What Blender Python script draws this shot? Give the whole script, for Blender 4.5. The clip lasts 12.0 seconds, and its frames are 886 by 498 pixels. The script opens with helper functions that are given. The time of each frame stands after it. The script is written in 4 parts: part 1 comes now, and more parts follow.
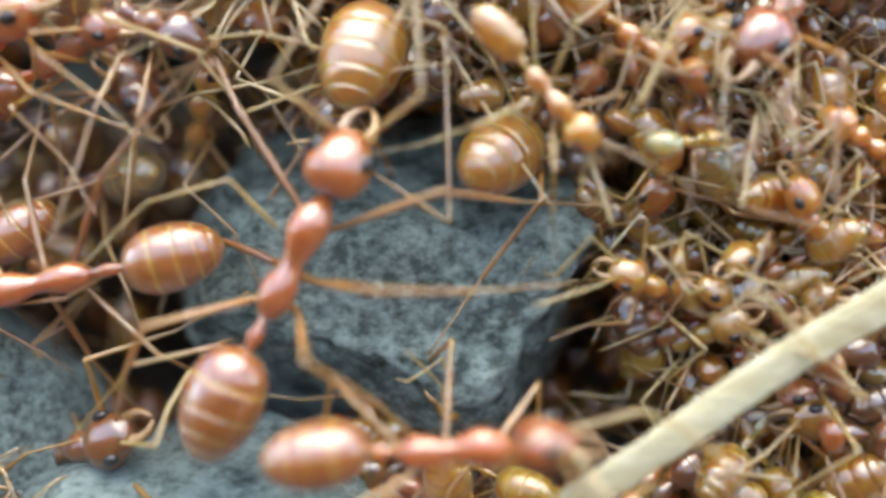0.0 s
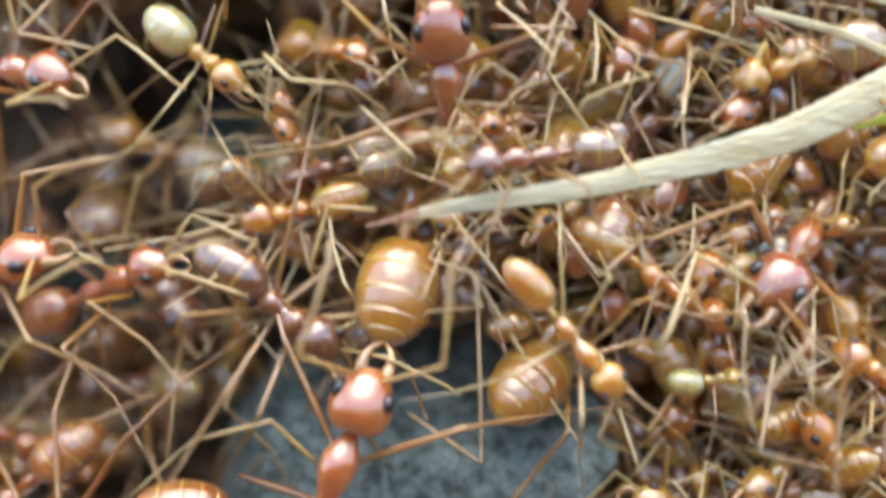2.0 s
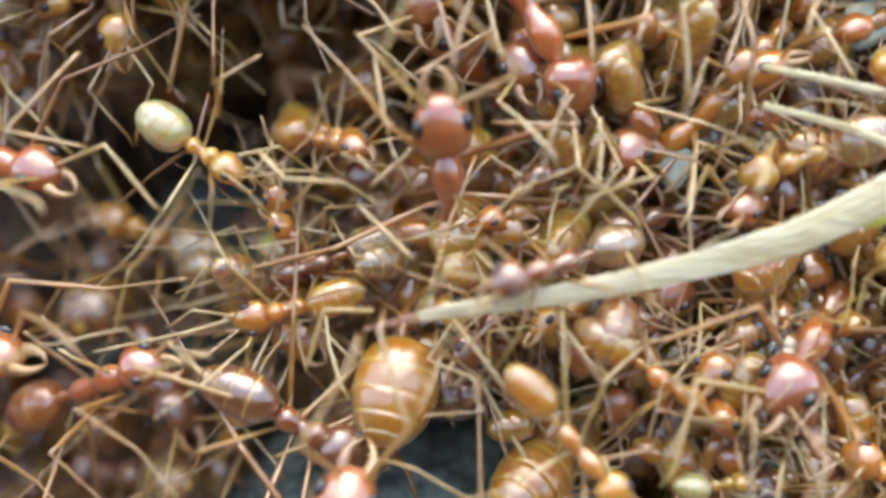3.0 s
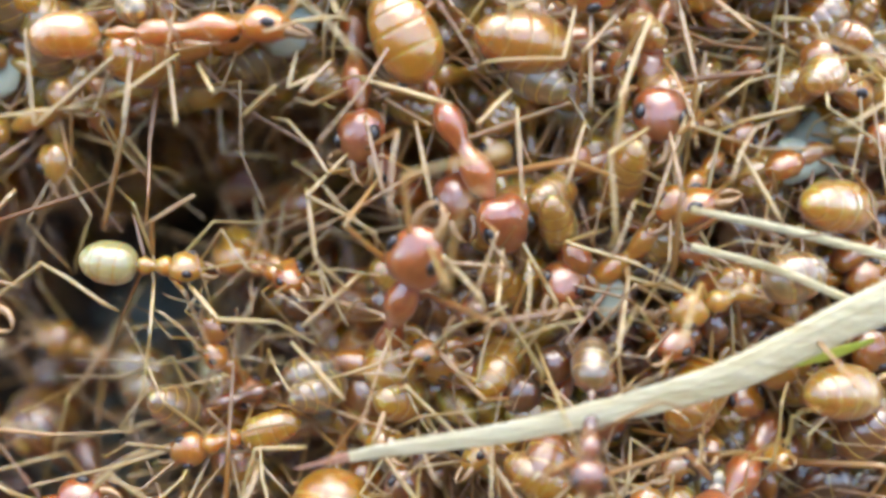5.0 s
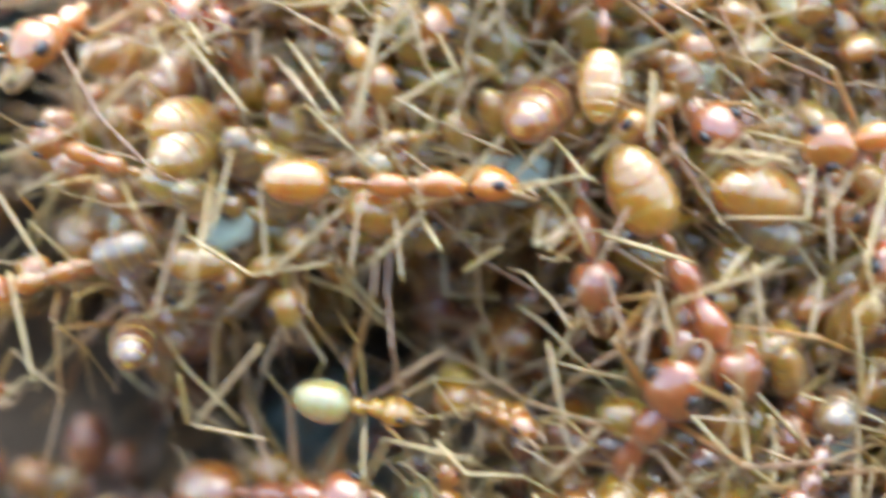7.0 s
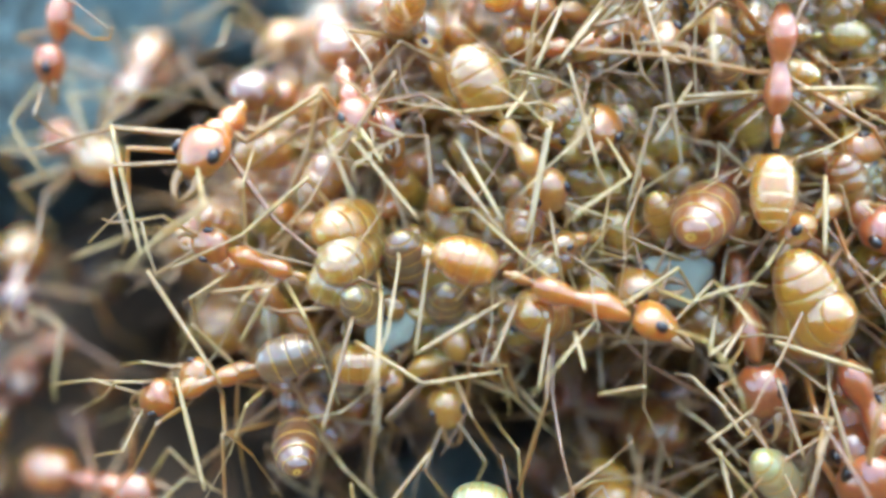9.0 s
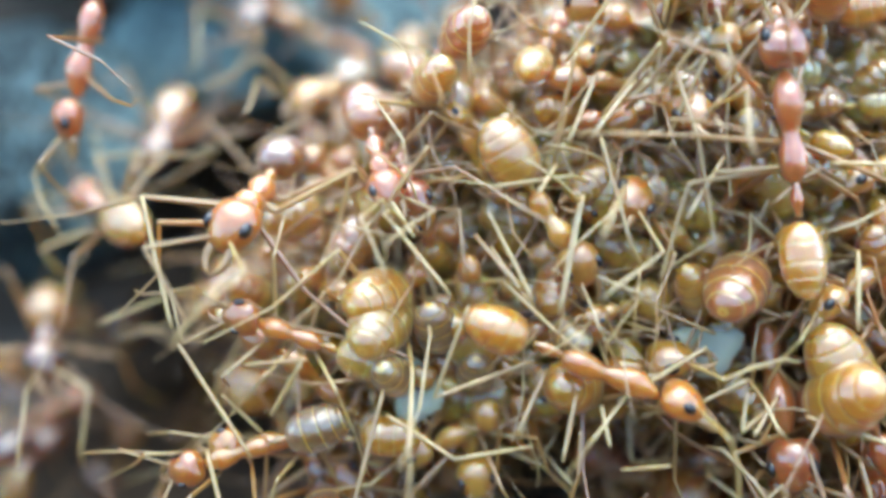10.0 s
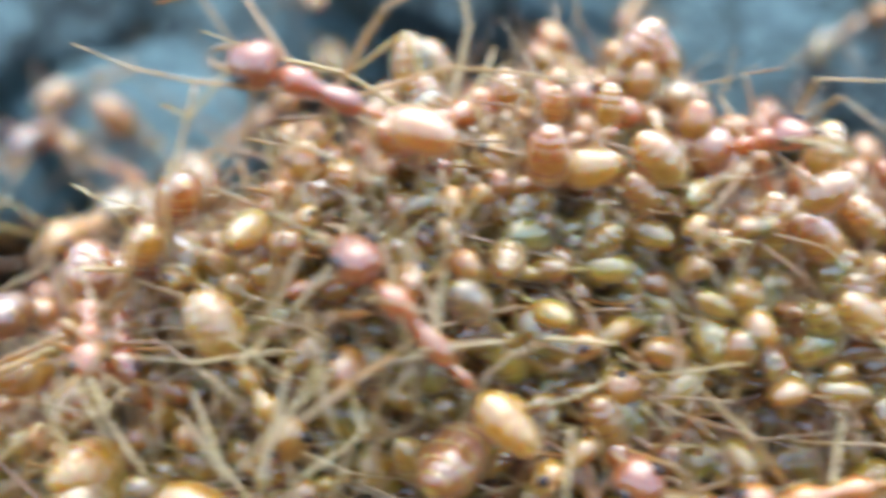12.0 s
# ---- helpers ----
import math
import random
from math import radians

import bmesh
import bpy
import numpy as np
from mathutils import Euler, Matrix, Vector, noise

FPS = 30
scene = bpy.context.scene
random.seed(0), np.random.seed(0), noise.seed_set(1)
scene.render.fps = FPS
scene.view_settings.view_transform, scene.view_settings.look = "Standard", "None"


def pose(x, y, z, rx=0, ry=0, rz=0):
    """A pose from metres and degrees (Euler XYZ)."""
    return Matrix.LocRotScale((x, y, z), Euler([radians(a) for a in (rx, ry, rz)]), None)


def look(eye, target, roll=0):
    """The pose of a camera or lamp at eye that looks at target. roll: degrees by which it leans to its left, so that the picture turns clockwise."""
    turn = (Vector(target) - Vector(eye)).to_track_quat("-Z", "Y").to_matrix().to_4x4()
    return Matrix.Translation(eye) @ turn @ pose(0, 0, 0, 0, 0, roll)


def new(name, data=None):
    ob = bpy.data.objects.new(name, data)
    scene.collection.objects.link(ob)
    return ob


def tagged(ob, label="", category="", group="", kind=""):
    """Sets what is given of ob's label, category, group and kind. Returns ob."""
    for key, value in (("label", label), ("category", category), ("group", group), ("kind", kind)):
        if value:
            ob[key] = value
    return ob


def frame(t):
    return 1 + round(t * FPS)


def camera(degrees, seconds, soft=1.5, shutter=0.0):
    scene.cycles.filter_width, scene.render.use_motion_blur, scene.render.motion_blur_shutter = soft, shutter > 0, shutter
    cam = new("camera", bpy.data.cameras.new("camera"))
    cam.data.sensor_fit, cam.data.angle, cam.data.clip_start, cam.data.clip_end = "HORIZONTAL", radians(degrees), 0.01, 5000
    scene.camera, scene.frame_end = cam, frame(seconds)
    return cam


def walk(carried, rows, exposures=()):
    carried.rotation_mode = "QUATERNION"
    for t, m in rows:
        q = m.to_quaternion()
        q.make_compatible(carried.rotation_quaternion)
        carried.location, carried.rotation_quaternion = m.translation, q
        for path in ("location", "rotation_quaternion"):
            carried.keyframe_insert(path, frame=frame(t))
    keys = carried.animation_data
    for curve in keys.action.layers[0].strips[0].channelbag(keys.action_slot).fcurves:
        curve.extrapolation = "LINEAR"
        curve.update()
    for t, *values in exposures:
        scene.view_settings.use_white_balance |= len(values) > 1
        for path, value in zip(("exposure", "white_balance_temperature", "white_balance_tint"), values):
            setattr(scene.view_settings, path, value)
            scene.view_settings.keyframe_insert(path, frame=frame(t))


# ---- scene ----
MM = 0.001
TILT = 25.0
# x to the right, y ahead of the lens, z up the slope; the slope's face lies 25 mm ahead
BASE = pose(0, 0, 0.03, -TILT) @ Matrix.Translation((0, -0.025, 0))
TURN = BASE.to_3x3()
ACROSS, UPHILL, OUT = TURN @ Vector((1, 0, 0)), TURN @ Vector((0, 0, 1)), TURN @ Vector((0, -1, 0))


def spot(u, v, w=0.0):
    """A place on the slope: u mm to the right, v mm uphill, w mm out of its face."""
    return BASE @ (Vector((u, 25.0 - w, v)) * MM)


# ---- camera ----
PATH = [
    (0, -0.77, 0.76, -10.83, 0.29, 0.73, -0.18),
    (0.5, -1.48, 0.76, -10.51, 0.29, 0.73, -0.18),
    (0.6, -1.55, 0.70, -10.36, 0.30, 0.73, -0.18),
    (1, -1.68, 0.04, -8.95, 0.39, 0.69, -0.15),
    (1.5, -1.20, 0.06, -7.66, 0.41, 0.61, -0.14),
    (2, -1.37, -0.39, -5.72, 0.44, 0.51, -0.12),
    (2.5, -1.83, 0.34, -4.22, 0.35, 0.42, -0.16),
    (2.7, -1.65, 0.34, -3.84, 0.34, 0.40, -0.16),
    (4.3, -0.59, 0.35, -2.04, 0.28, 0.24, -0.18),
    (4.5, -0.11, 0.35, -1.14, 0.28, 0.22, -0.18),
    (5, 0.01, 0.03, -0.55, 0.27, 0.21, 0.02),
    (5.5, 0.00, 0.00, 0.00, 0.23, 0.23, 0.00),
    (6, -1.05, 0.11, 0.21, 0.22, 0.25, -0.05),
    (6.5, -1.98, -0.07, 0.73, 0.21, 0.26, -0.08),
    (7, -5.16, -0.45, 2.72, 0.24, 0.27, 0.04),
    (7.5, -8.27, -0.80, 3.75, 0.26, 0.28, 0.22),
    (7.7, -8.82, -0.74, 3.41, 0.27, 0.28, 0.20),
    (9.3, -8.75, -0.25, 5.16, 0.40, 0.30, 0.01),
    (9.5, -8.88, -0.21, 5.10, 0.41, 0.30, -0.01),
    (10, -9.38, -0.27, 6.58, 0.50, 0.25, 0.22),
    (10.5, -9.56, -0.10, 7.86, 0.57, 0.22, 0.29),
    (10.7, -9.34, 0.05, 9.03, 0.58, 0.20, 0.28),
    (11, -8.98, 0.15, 8.93, 0.59, 0.19, 0.27),
    (11.5, -7.41, 0.67, 10.66, 0.62, 0.17, 0.28),
    (12, -3.15, 0.46, 10.32, 0.62, 0.16, 0.33),
]
cam = camera(42.7, 12.0, soft=3.4, shutter=0.7)
cam.data.dof.use_dof = True
cam.data.dof.focus_distance = 0.0245
cam.data.dof.aperture_fstop = 22.0


def on_path(x, y, z, yaw, pitch, roll):
    return BASE @ Matrix.Translation((x * MM, y * MM, z * MM)) @ pose(0, 0, 0, 0, 0, yaw) @ pose(0, 0, 0, 90 + pitch) @ pose(0, 0, 0, 0, 0, roll)


walk(cam, [(t, on_path(x, y, z, yaw, pitch, roll)) for t, x, y, z, yaw, pitch, roll in PATH],
     exposures=[(0, 3.4, 7800, 7), (2.5, 3.33, 7900, 10), (5.5, 3.34, 7650, 10), (7.5, 3.42, 6900, -1), (9.5, 3.38, 6650, -2), (11, 3.0, 6600, -5), (12, 3.08, 6900, 2)])

# ---- light ----
world = bpy.data.worlds.new("sky")
scene.world = world
world.use_nodes = True
nodes, links = world.node_tree.nodes, world.node_tree.links
sky = nodes.new("ShaderNodeTexSky")
sky.sky_type, sky.sun_disc = "NISHITA", False
SUN_UP, SUN_ROUND = 84, 10
sky.sun_elevation, sky.sun_rotation = radians(SUN_UP), radians(SUN_ROUND)
links.new(sky.outputs[0], nodes["Background"].inputs[0])
nodes["Background"].inputs[1].default_value = 0.11
sun = new("sun", bpy.data.lights.new("sun", "SUN"))
sun.data.energy, sun.data.angle, sun.data.color = 0.5, radians(70), (0.95, 0.98, 1.0)
sun_way = Vector((math.sin(radians(SUN_ROUND)) * math.cos(radians(SUN_UP)), math.cos(radians(SUN_ROUND)) * math.cos(radians(SUN_UP)), math.sin(radians(SUN_UP))))
sun.matrix_world = look(sun_way, (0, 0, 0))


# ---- materials ----
def material(name, low, high, rough=0.4, scale=900.0, soft=0.0, bump=0.15, coat=0.0, spread=0.25, clear=0.0, fine=6000.0, relief_depth=0.0001, grain=0.0, detail=3, contrast=1.0, gloss=0.2, deep=0.0009, down=0.0, along=1.0):
    """A surface between two colours, with coarse and fine variation, per-object shift and relief; soft: light that spreads inside it, deep: how far; down: a bloom of tiny hairs; along: under 1, streaks run across the slope."""
    m = bpy.data.materials.new(name)
    m.use_nodes = True
    n, l = m.node_tree.nodes, m.node_tree.links
    shade = n["Principled BSDF"]
    place = n.new("ShaderNodeTexCoord")
    coarse, small = n.new("ShaderNodeTexNoise"), n.new("ShaderNodeTexNoise")
    coarse.inputs["Scale"].default_value, coarse.inputs["Detail"].default_value = scale, detail + 1
    small.inputs["Scale"].default_value, small.inputs["Detail"].default_value = fine, detail
    run = n.new("ShaderNodeMapping")
    run.inputs["Scale"].default_value = (along, 1, 1)
    run.inputs["Rotation"].default_value = (0, radians(17) if along < 1 else 0, 0)
    l.new(place.outputs["Object"], run.inputs["Vector"])
    l.new(run.outputs[0], coarse.inputs["Vector"])
    l.new(run.outputs[0], small.inputs["Vector"])
    coarse.inputs["Roughness"].default_value = small.inputs["Roughness"].default_value = 0.6 if detail < 6 else 0.72
    info = n.new("ShaderNodeObjectInfo")
    isle = n.new("ShaderNodeNewGeometry")
    either = n.new("ShaderNodeMath")
    either.operation = "ADD"
    l.new(info.outputs["Random"], either.inputs[0])
    l.new(isle.outputs["Random Per Island"], either.inputs[1])
    part_of = n.new("ShaderNodeMath")
    part_of.operation = "MULTIPLY_ADD"
    part_of.inputs[1].default_value, part_of.inputs[2].default_value = spread, -spread
    l.new(either.outputs[0], part_of.inputs[0])
    total = n.new("ShaderNodeMath")
    total.operation = "ADD"
    if grain:
        both = n.new("ShaderNodeMix")
        both.inputs[0].default_value = grain
        l.new(coarse.outputs["Fac"], both.inputs[2])
        l.new(small.outputs["Fac"], both.inputs[3])
        l.new(both.outputs[0], total.inputs[0])
    else:
        l.new(coarse.outputs["Fac"], total.inputs[0])
    l.new(part_of.outputs[0], total.inputs[1])
    mix = n.new("ShaderNodeMix")
    mix.data_type = "RGBA"
    mix.inputs[6].default_value, mix.inputs[7].default_value = (*low, 1), (*high, 1)
    ramp = n.new("ShaderNodeMapRange")
    ramp.inputs[1].default_value, ramp.inputs[2].default_value = 0.5 - 0.25 / contrast, 0.5 + 0.25 / contrast
    l.new(total.outputs[0], ramp.inputs[0])
    l.new(ramp.outputs[0], mix.inputs[0])
    l.new(mix.outputs[2], shade.inputs["Base Color"])
    relief = n.new("ShaderNodeBump")
    relief.inputs["Strength"].default_value, relief.inputs["Distance"].default_value = bump, relief_depth
    l.new(small.outputs["Fac"], relief.inputs["Height"])
    l.new(relief.outputs[0], shade.inputs["Normal"])
    l.new(relief.outputs[0], shade.inputs["Coat Normal"])
    wear = n.new("ShaderNodeMapRange")
    wear.inputs[3].default_value, wear.inputs[4].default_value = rough * 0.75, min(1.0, rough * 1.3)
    l.new(small.outputs["Fac"], wear.inputs[0])
    l.new(wear.outputs[0], shade.inputs["Roughness"])
    if soft:
        shade.inputs["Subsurface Weight"].default_value = soft
        shade.inputs["Subsurface Radius"].default_value = (1.0, 0.42, 0.14)
        shade.inputs["Subsurface Scale"].default_value = deep
    if down:
        shade.inputs["Sheen Weight"].default_value, shade.inputs["Sheen Roughness"].default_value = down, 0.45
        shade.inputs["Sheen Tint"].default_value = (0.86, 0.88, 1.0, 1)
    if clear:
        shade.inputs["Transmission Weight"].default_value = clear
        shade.inputs["IOR"].default_value = 1.4
    shade.inputs["Coat Weight"].default_value, shade.inputs["Coat Roughness"].default_value = coat, gloss
    shade.inputs["Coat IOR"].default_value = 1.9
    shade.inputs["Specular IOR Level"].default_value = 0.45
    return m


def shell(name, low, high, soft=0.9, deep=0.0018, clear=0.12, **more):
    return material(name, low, high, rough=0.40, soft=soft, deep=deep, clear=clear, coat=1.0, bump=0.13, contrast=1.5, gloss=0.13, down=0.06, fine=5200.0, grain=0.35, detail=4, **more)


BODY = {
    "red": shell("red_shell", (0.212, 0.051, 0.009), (0.382, 0.116, 0.019)),
    "amber": shell("amber_shell", (0.265, 0.082, 0.005), (0.435, 0.165, 0.012)),
    "tan": shell("tan_shell", (0.286, 0.122, 0.011), (0.456, 0.225, 0.028)),
    # brown workers, their colour lowered further to stand for shade in the hollows
    "brown": shell("shaded_brown_shell", (0.091, 0.028, 0.005), (0.182, 0.061, 0.009)),
}
GASTER = {
    "red": shell("russet_gaster", (0.212, 0.061, 0.006), (0.331, 0.117, 0.011), deep=0.0028, clear=0.25),
    "amber": shell("amber_gaster", (0.314, 0.122, 0.004), (0.458, 0.207, 0.005), deep=0.0030, clear=0.28),
    "tan": shell("honey_gaster", (0.288, 0.133, 0.007), (0.424, 0.229, 0.016), deep=0.0030, clear=0.28),
    # brown gaster darkened likewise, the hollows' shade put into its colour
    "brown": shell("shaded_brown_gaster", (0.098, 0.031, 0.004), (0.168, 0.063, 0.008), deep=0.0026, clear=0.25),
    "green": shell("pale_green_gaster", (0.285, 0.250, 0.090), (0.410, 0.370, 0.170), deep=0.0030, clear=0.28),
    "grey": shell("grey_gaster", (0.145, 0.083, 0.025), (0.238, 0.148, 0.050), deep=0.0026, clear=0.25),
}
SEAM = shell("pale_seam", (0.36, 0.215, 0.030), (0.50, 0.330, 0.070), deep=0.0026)
LEG = material("golden_straw_leg", (0.26, 0.120, 0.028), (0.52, 0.325, 0.120), rough=0.36, soft=0.4, coat=0.8, spread=0.7, bump=0.2, scale=700, clear=0.3)
LEG_DARK = material("amber_brown_leg", (0.22, 0.082, 0.016), (0.44, 0.215, 0.060), rough=0.36, soft=0.4, coat=0.8, spread=0.7, bump=0.2, scale=700, clear=0.3)
EYE = material("black_eye", (0.006, 0.004, 0.004), (0.015, 0.008, 0.007), rough=0.3, coat=0.3, bump=0.05)
JAW = material("dark_jaw", (0.16, 0.07, 0.02), (0.36, 0.20, 0.07), rough=0.35, coat=0.5)
ROCK = material("blue_grey_rock", (0.07, 0.105, 0.098), (0.52, 0.66, 0.61), rough=0.36, scale=3.6, fine=13, bump=0.8, spread=0.10, coat=0.4, relief_depth=0.06, grain=0.6, detail=9, contrast=3.0)
FAR_ROCK = material("teal_grey_rock", (0.010, 0.028, 0.033), (0.31, 0.50, 0.53), rough=0.5, scale=1.6, fine=13, bump=0.8, spread=0.10, coat=0.1, relief_depth=0.06, grain=0.6, detail=9, contrast=3.0)
EARTH = material("dark_earth", (0.022, 0.016, 0.011), (0.075, 0.052, 0.033), rough=0.9, scale=260, fine=2200, bump=1.0, spread=0.0)
STRAW = material("bleached_straw", (0.44, 0.33, 0.15), (0.78, 0.71, 0.48), rough=0.6, scale=1500, fine=7000, bump=0.7, spread=0.1, soft=0.15, along=0.13, contrast=1.3, grain=0.45)
STRAW_TIP = material("reddish_straw_tip", (0.38, 0.15, 0.10), (0.55, 0.30, 0.21), rough=0.55, scale=500, bump=0.4, soft=0.2)
STRAW_GREEN = material("green_straw", (0.34, 0.40, 0.03), (0.55, 0.58, 0.12), rough=0.5, scale=500, bump=0.4, soft=0.2)
CHIP = material("pale_blue_chip", (0.22, 0.24, 0.18), (0.38, 0.40, 0.31), rough=0.4, scale=700, bump=0.4, soft=0.3)


# ---- mesh tools ----
def lathe(profile, sides=12, wide=1.0, tall=1.0, sag=None):
    """Rings (x, radius) round the x axis; returns vertices and faces, closed at both ends."""
    a = np.arange(sides) * 2 * np.pi / sides
    verts, faces = [], []
    for x, r in profile:
        dz = sag(x) if sag else 0.0
        verts += [(x, r * wide * math.cos(b), r * tall * math.sin(b) + dz) for b in a]
    for k in range(len(profile) - 1):
        for s in range(sides):
            q = (s + 1) % sides
            faces.append((k * sides + s, k * sides + q, (k + 1) * sides + q, (k + 1) * sides + s))
    faces.append(tuple(reversed(range(sides))))
    faces.append(tuple(range((len(profile) - 1) * sides, len(profile) * sides)))
    return np.array(verts, float), faces


def tube(points, radii, sides=6):
    """A bent, tapering rod through points."""
    verts, faces = [], []
    pts = [Vector(p) for p in points]
    for k, p in enumerate(pts):
        way = (pts[min(k + 1, len(pts) - 1)] - pts[max(k - 1, 0)]).normalized()
        side = way.cross(Vector((0.31, 0.12, 0.94))).normalized()
        other = way.cross(side)
        for s in range(sides):
            b = 2 * math.pi * s / sides
            verts.append(tuple(p + radii[k] * (math.cos(b) * side + math.sin(b) * other)))
    for k in range(len(pts) - 1):
        for s in range(sides):
            q = (s + 1) % sides
            faces.append((k * sides + s, k * sides + q, (k + 1) * sides + q, (k + 1) * sides + s))
    faces.append(tuple(reversed(range(sides))))
    faces.append(tuple(range((len(pts) - 1) * sides, len(pts) * sides)))
    return np.array(verts, float), faces


def joined(*pieces):
    verts, faces, n = [], [], 0
    for v, f in pieces:
        verts.append(v)
        faces += [tuple(i + n for i in face) for face in f]
        n += len(v)
    return np.concatenate(verts), faces


def mesh_of(name, shape, materials, slots=None, smooth=True, scale=MM):
    verts, faces = shape
    me = bpy.data.meshes.new(name)
    me.from_pydata((np.asarray(verts) * scale).tolist(), [], [tuple(f) for f in faces])
    for m in materials:
        me.materials.append(m)
    if slots is not None:
        me.polygons.foreach_set("material_index", slots)
    if smooth:
        me.polygons.foreach_set("use_smooth", [True] * len(me.polygons))
    me.update()
    return me


def part(name, me, parent, m=None, label=""):
    ob = new(name, me)
    ob.parent = parent
    if m is not None:
        ob.matrix_basis = m
    return tagged(ob, label) if label else ob


# ---- ant shapes, in mm, for a worker about 8 mm long ----
def head_shape(sides=16):
    prof = [(-0.70, 0.12), (-0.66, 0.30), (-0.56, 0.47), (-0.38, 0.60), (-0.14, 0.67), (0.12, 0.64), (0.36, 0.55), (0.56, 0.44), (0.70, 0.33), (0.78, 0.16)]
    v, f = lathe(prof, sides, 1.06, 0.80, lambda x: -0.10 * max(0.0, x))
    back = np.clip(-v[:, 0] - 0.35, 0, 1)
    v[:, 0] += 0.32 * back * np.clip(1 - np.abs(v[:, 1]) / 0.35, 0, 1)
    v[:, 2] *= 1 - 0.12 * np.clip(np.abs(v[:, 1]) - 0.3, 0, 1)
    return v, f


def thorax_shape(sides=12):
    prof = [(2.22, 0.10), (2.12, 0.17), (1.98, 0.22), (1.80, 0.31), (1.58, 0.37), (1.34, 0.385), (1.10, 0.35), (0.86, 0.28), (0.66, 0.22), (0.48, 0.21), (0.30, 0.25),
            (0.10, 0.31), (-0.14, 0.345), (-0.38, 0.34), (-0.60, 0.28), (-0.76, 0.18), (-0.84, 0.10)]
    return lathe(prof, sides, 1.10, 1.16, lambda x: 0.10 * math.exp(-((x - 1.3) ** 2) * 3) - 0.04)


def petiole_shape(sides=8):
    prof = [(-0.76, 0.11), (-0.95, 0.12), (-1.12, 0.17), (-1.27, 0.21), (-1.42, 0.17), (-1.58, 0.11), (-1.74, 0.10)]
    return lathe(prof, sides, 0.9, 1.1)


def gaster_shape(sides=18, plump=1.0, steps=5):
    """Overlapping plates with a pale seam behind each; returns shape and slots."""
    cuts = [0.0, 0.34, 0.57, 0.76, 0.90, 1.0]
    length = 2.5
    prof, pale = [], []
    full = lambda s: 0.84 * plump * max(0.0, 1 - abs(2 * (s ** 0.86) - 1) ** 2.15) ** 0.52
    for a, b in zip(cuts, cuts[1:]):
        for k in range(steps + 1):
            s = a + (b - a) * k / steps * 0.90
            prof.append((1.25 - length * s, max(0.05, full(s)) * (1.0 + 0.010 * k / steps)))
            pale.append(1 if k == steps else 0)
        prof.append((1.25 - length * (a + (b - a) * 0.985), max(0.045, full(b) * 0.985)))
        pale.append(0)
    v, f = lathe(prof, sides, 1.0, 0.9, lambda x: 0.04 * x)
    slots = [1 if k < (len(prof) - 1) * sides and pale[k // sides] else 0 for k in range(len(f))]
    return (v, f), slots


def leg_shape(femur=2.5, tibia=2.1, tarsus=2.1, lift=0.55, drop=0.9, sides=6, swing=0.15):
    """Leaves the body along +y, rises to the knee, falls to the foot."""
    hip = Vector((0, 0, 0))
    socket = Vector((0, 0.35, -0.22))
    knee = socket + femur * Vector((swing * 0.4, math.cos(lift), math.sin(lift)))
    ankle = knee + tibia * Vector((swing, math.cos(drop), -math.sin(drop)))
    foot = ankle + tarsus * Vector((swing * 1.6, math.cos(drop * 0.5), -math.sin(drop * 0.5))).normalized()
    pts = [hip, socket, socket.lerp(knee, 0.1), socket.lerp(knee, 0.4), socket.lerp(knee, 0.9), knee, knee.lerp(ankle, 0.08), knee.lerp(ankle, 0.6), ankle,
           ankle.lerp(foot, 0.06), ankle.lerp(foot, 0.5), foot.lerp(ankle, 0.08), foot]
    rad = [0.13, 0.075, 0.078, 0.092, 0.064, 0.068, 0.052, 0.062, 0.052, 0.034, 0.028, 0.026, 0.034]
    return tube(pts, rad, sides)


def antenna_shape(spread=0.5, fold=0.9, sides=6):
    a = Vector((0, 0, 0))
    b = a + 1.75 * Vector((math.cos(spread), math.sin(spread), 0.35)).normalized()
    way = Vector((math.cos(spread - fold), math.sin(spread - fold), -0.35)).normalized()
    c, d = b + 0.9 * way, b + 1.9 * way + Vector((0, 0, -0.25))
    e = d + Vector((0.35, -0.05, -0.28))
    return tube([a, a.lerp(b, 0.1), a.lerp(b, 0.9), b, b + 0.12 * way, c, d, e], [0.05, 0.055, 0.06, 0.06, 0.045, 0.055, 0.06, 0.035], sides)


def jaw_shape(side):
    pts = [(0.54, 0.24 * side, -0.10), (0.78, 0.30 * side, -0.13), (1.02, 0.30 * side, -0.18), (1.24, 0.20 * side, -0.23), (1.40, 0.02 * side, -0.27)]
    return tube(pts, [0.17, 0.16, 0.12, 0.08, 0.025], 7)


def ball(r, n=8):
    prof = [(r * math.cos(math.pi * k / n), max(0.012, r * math.sin(math.pi * k / n))) for k in range(n, -1, -1)]
    return lathe(prof, 10)


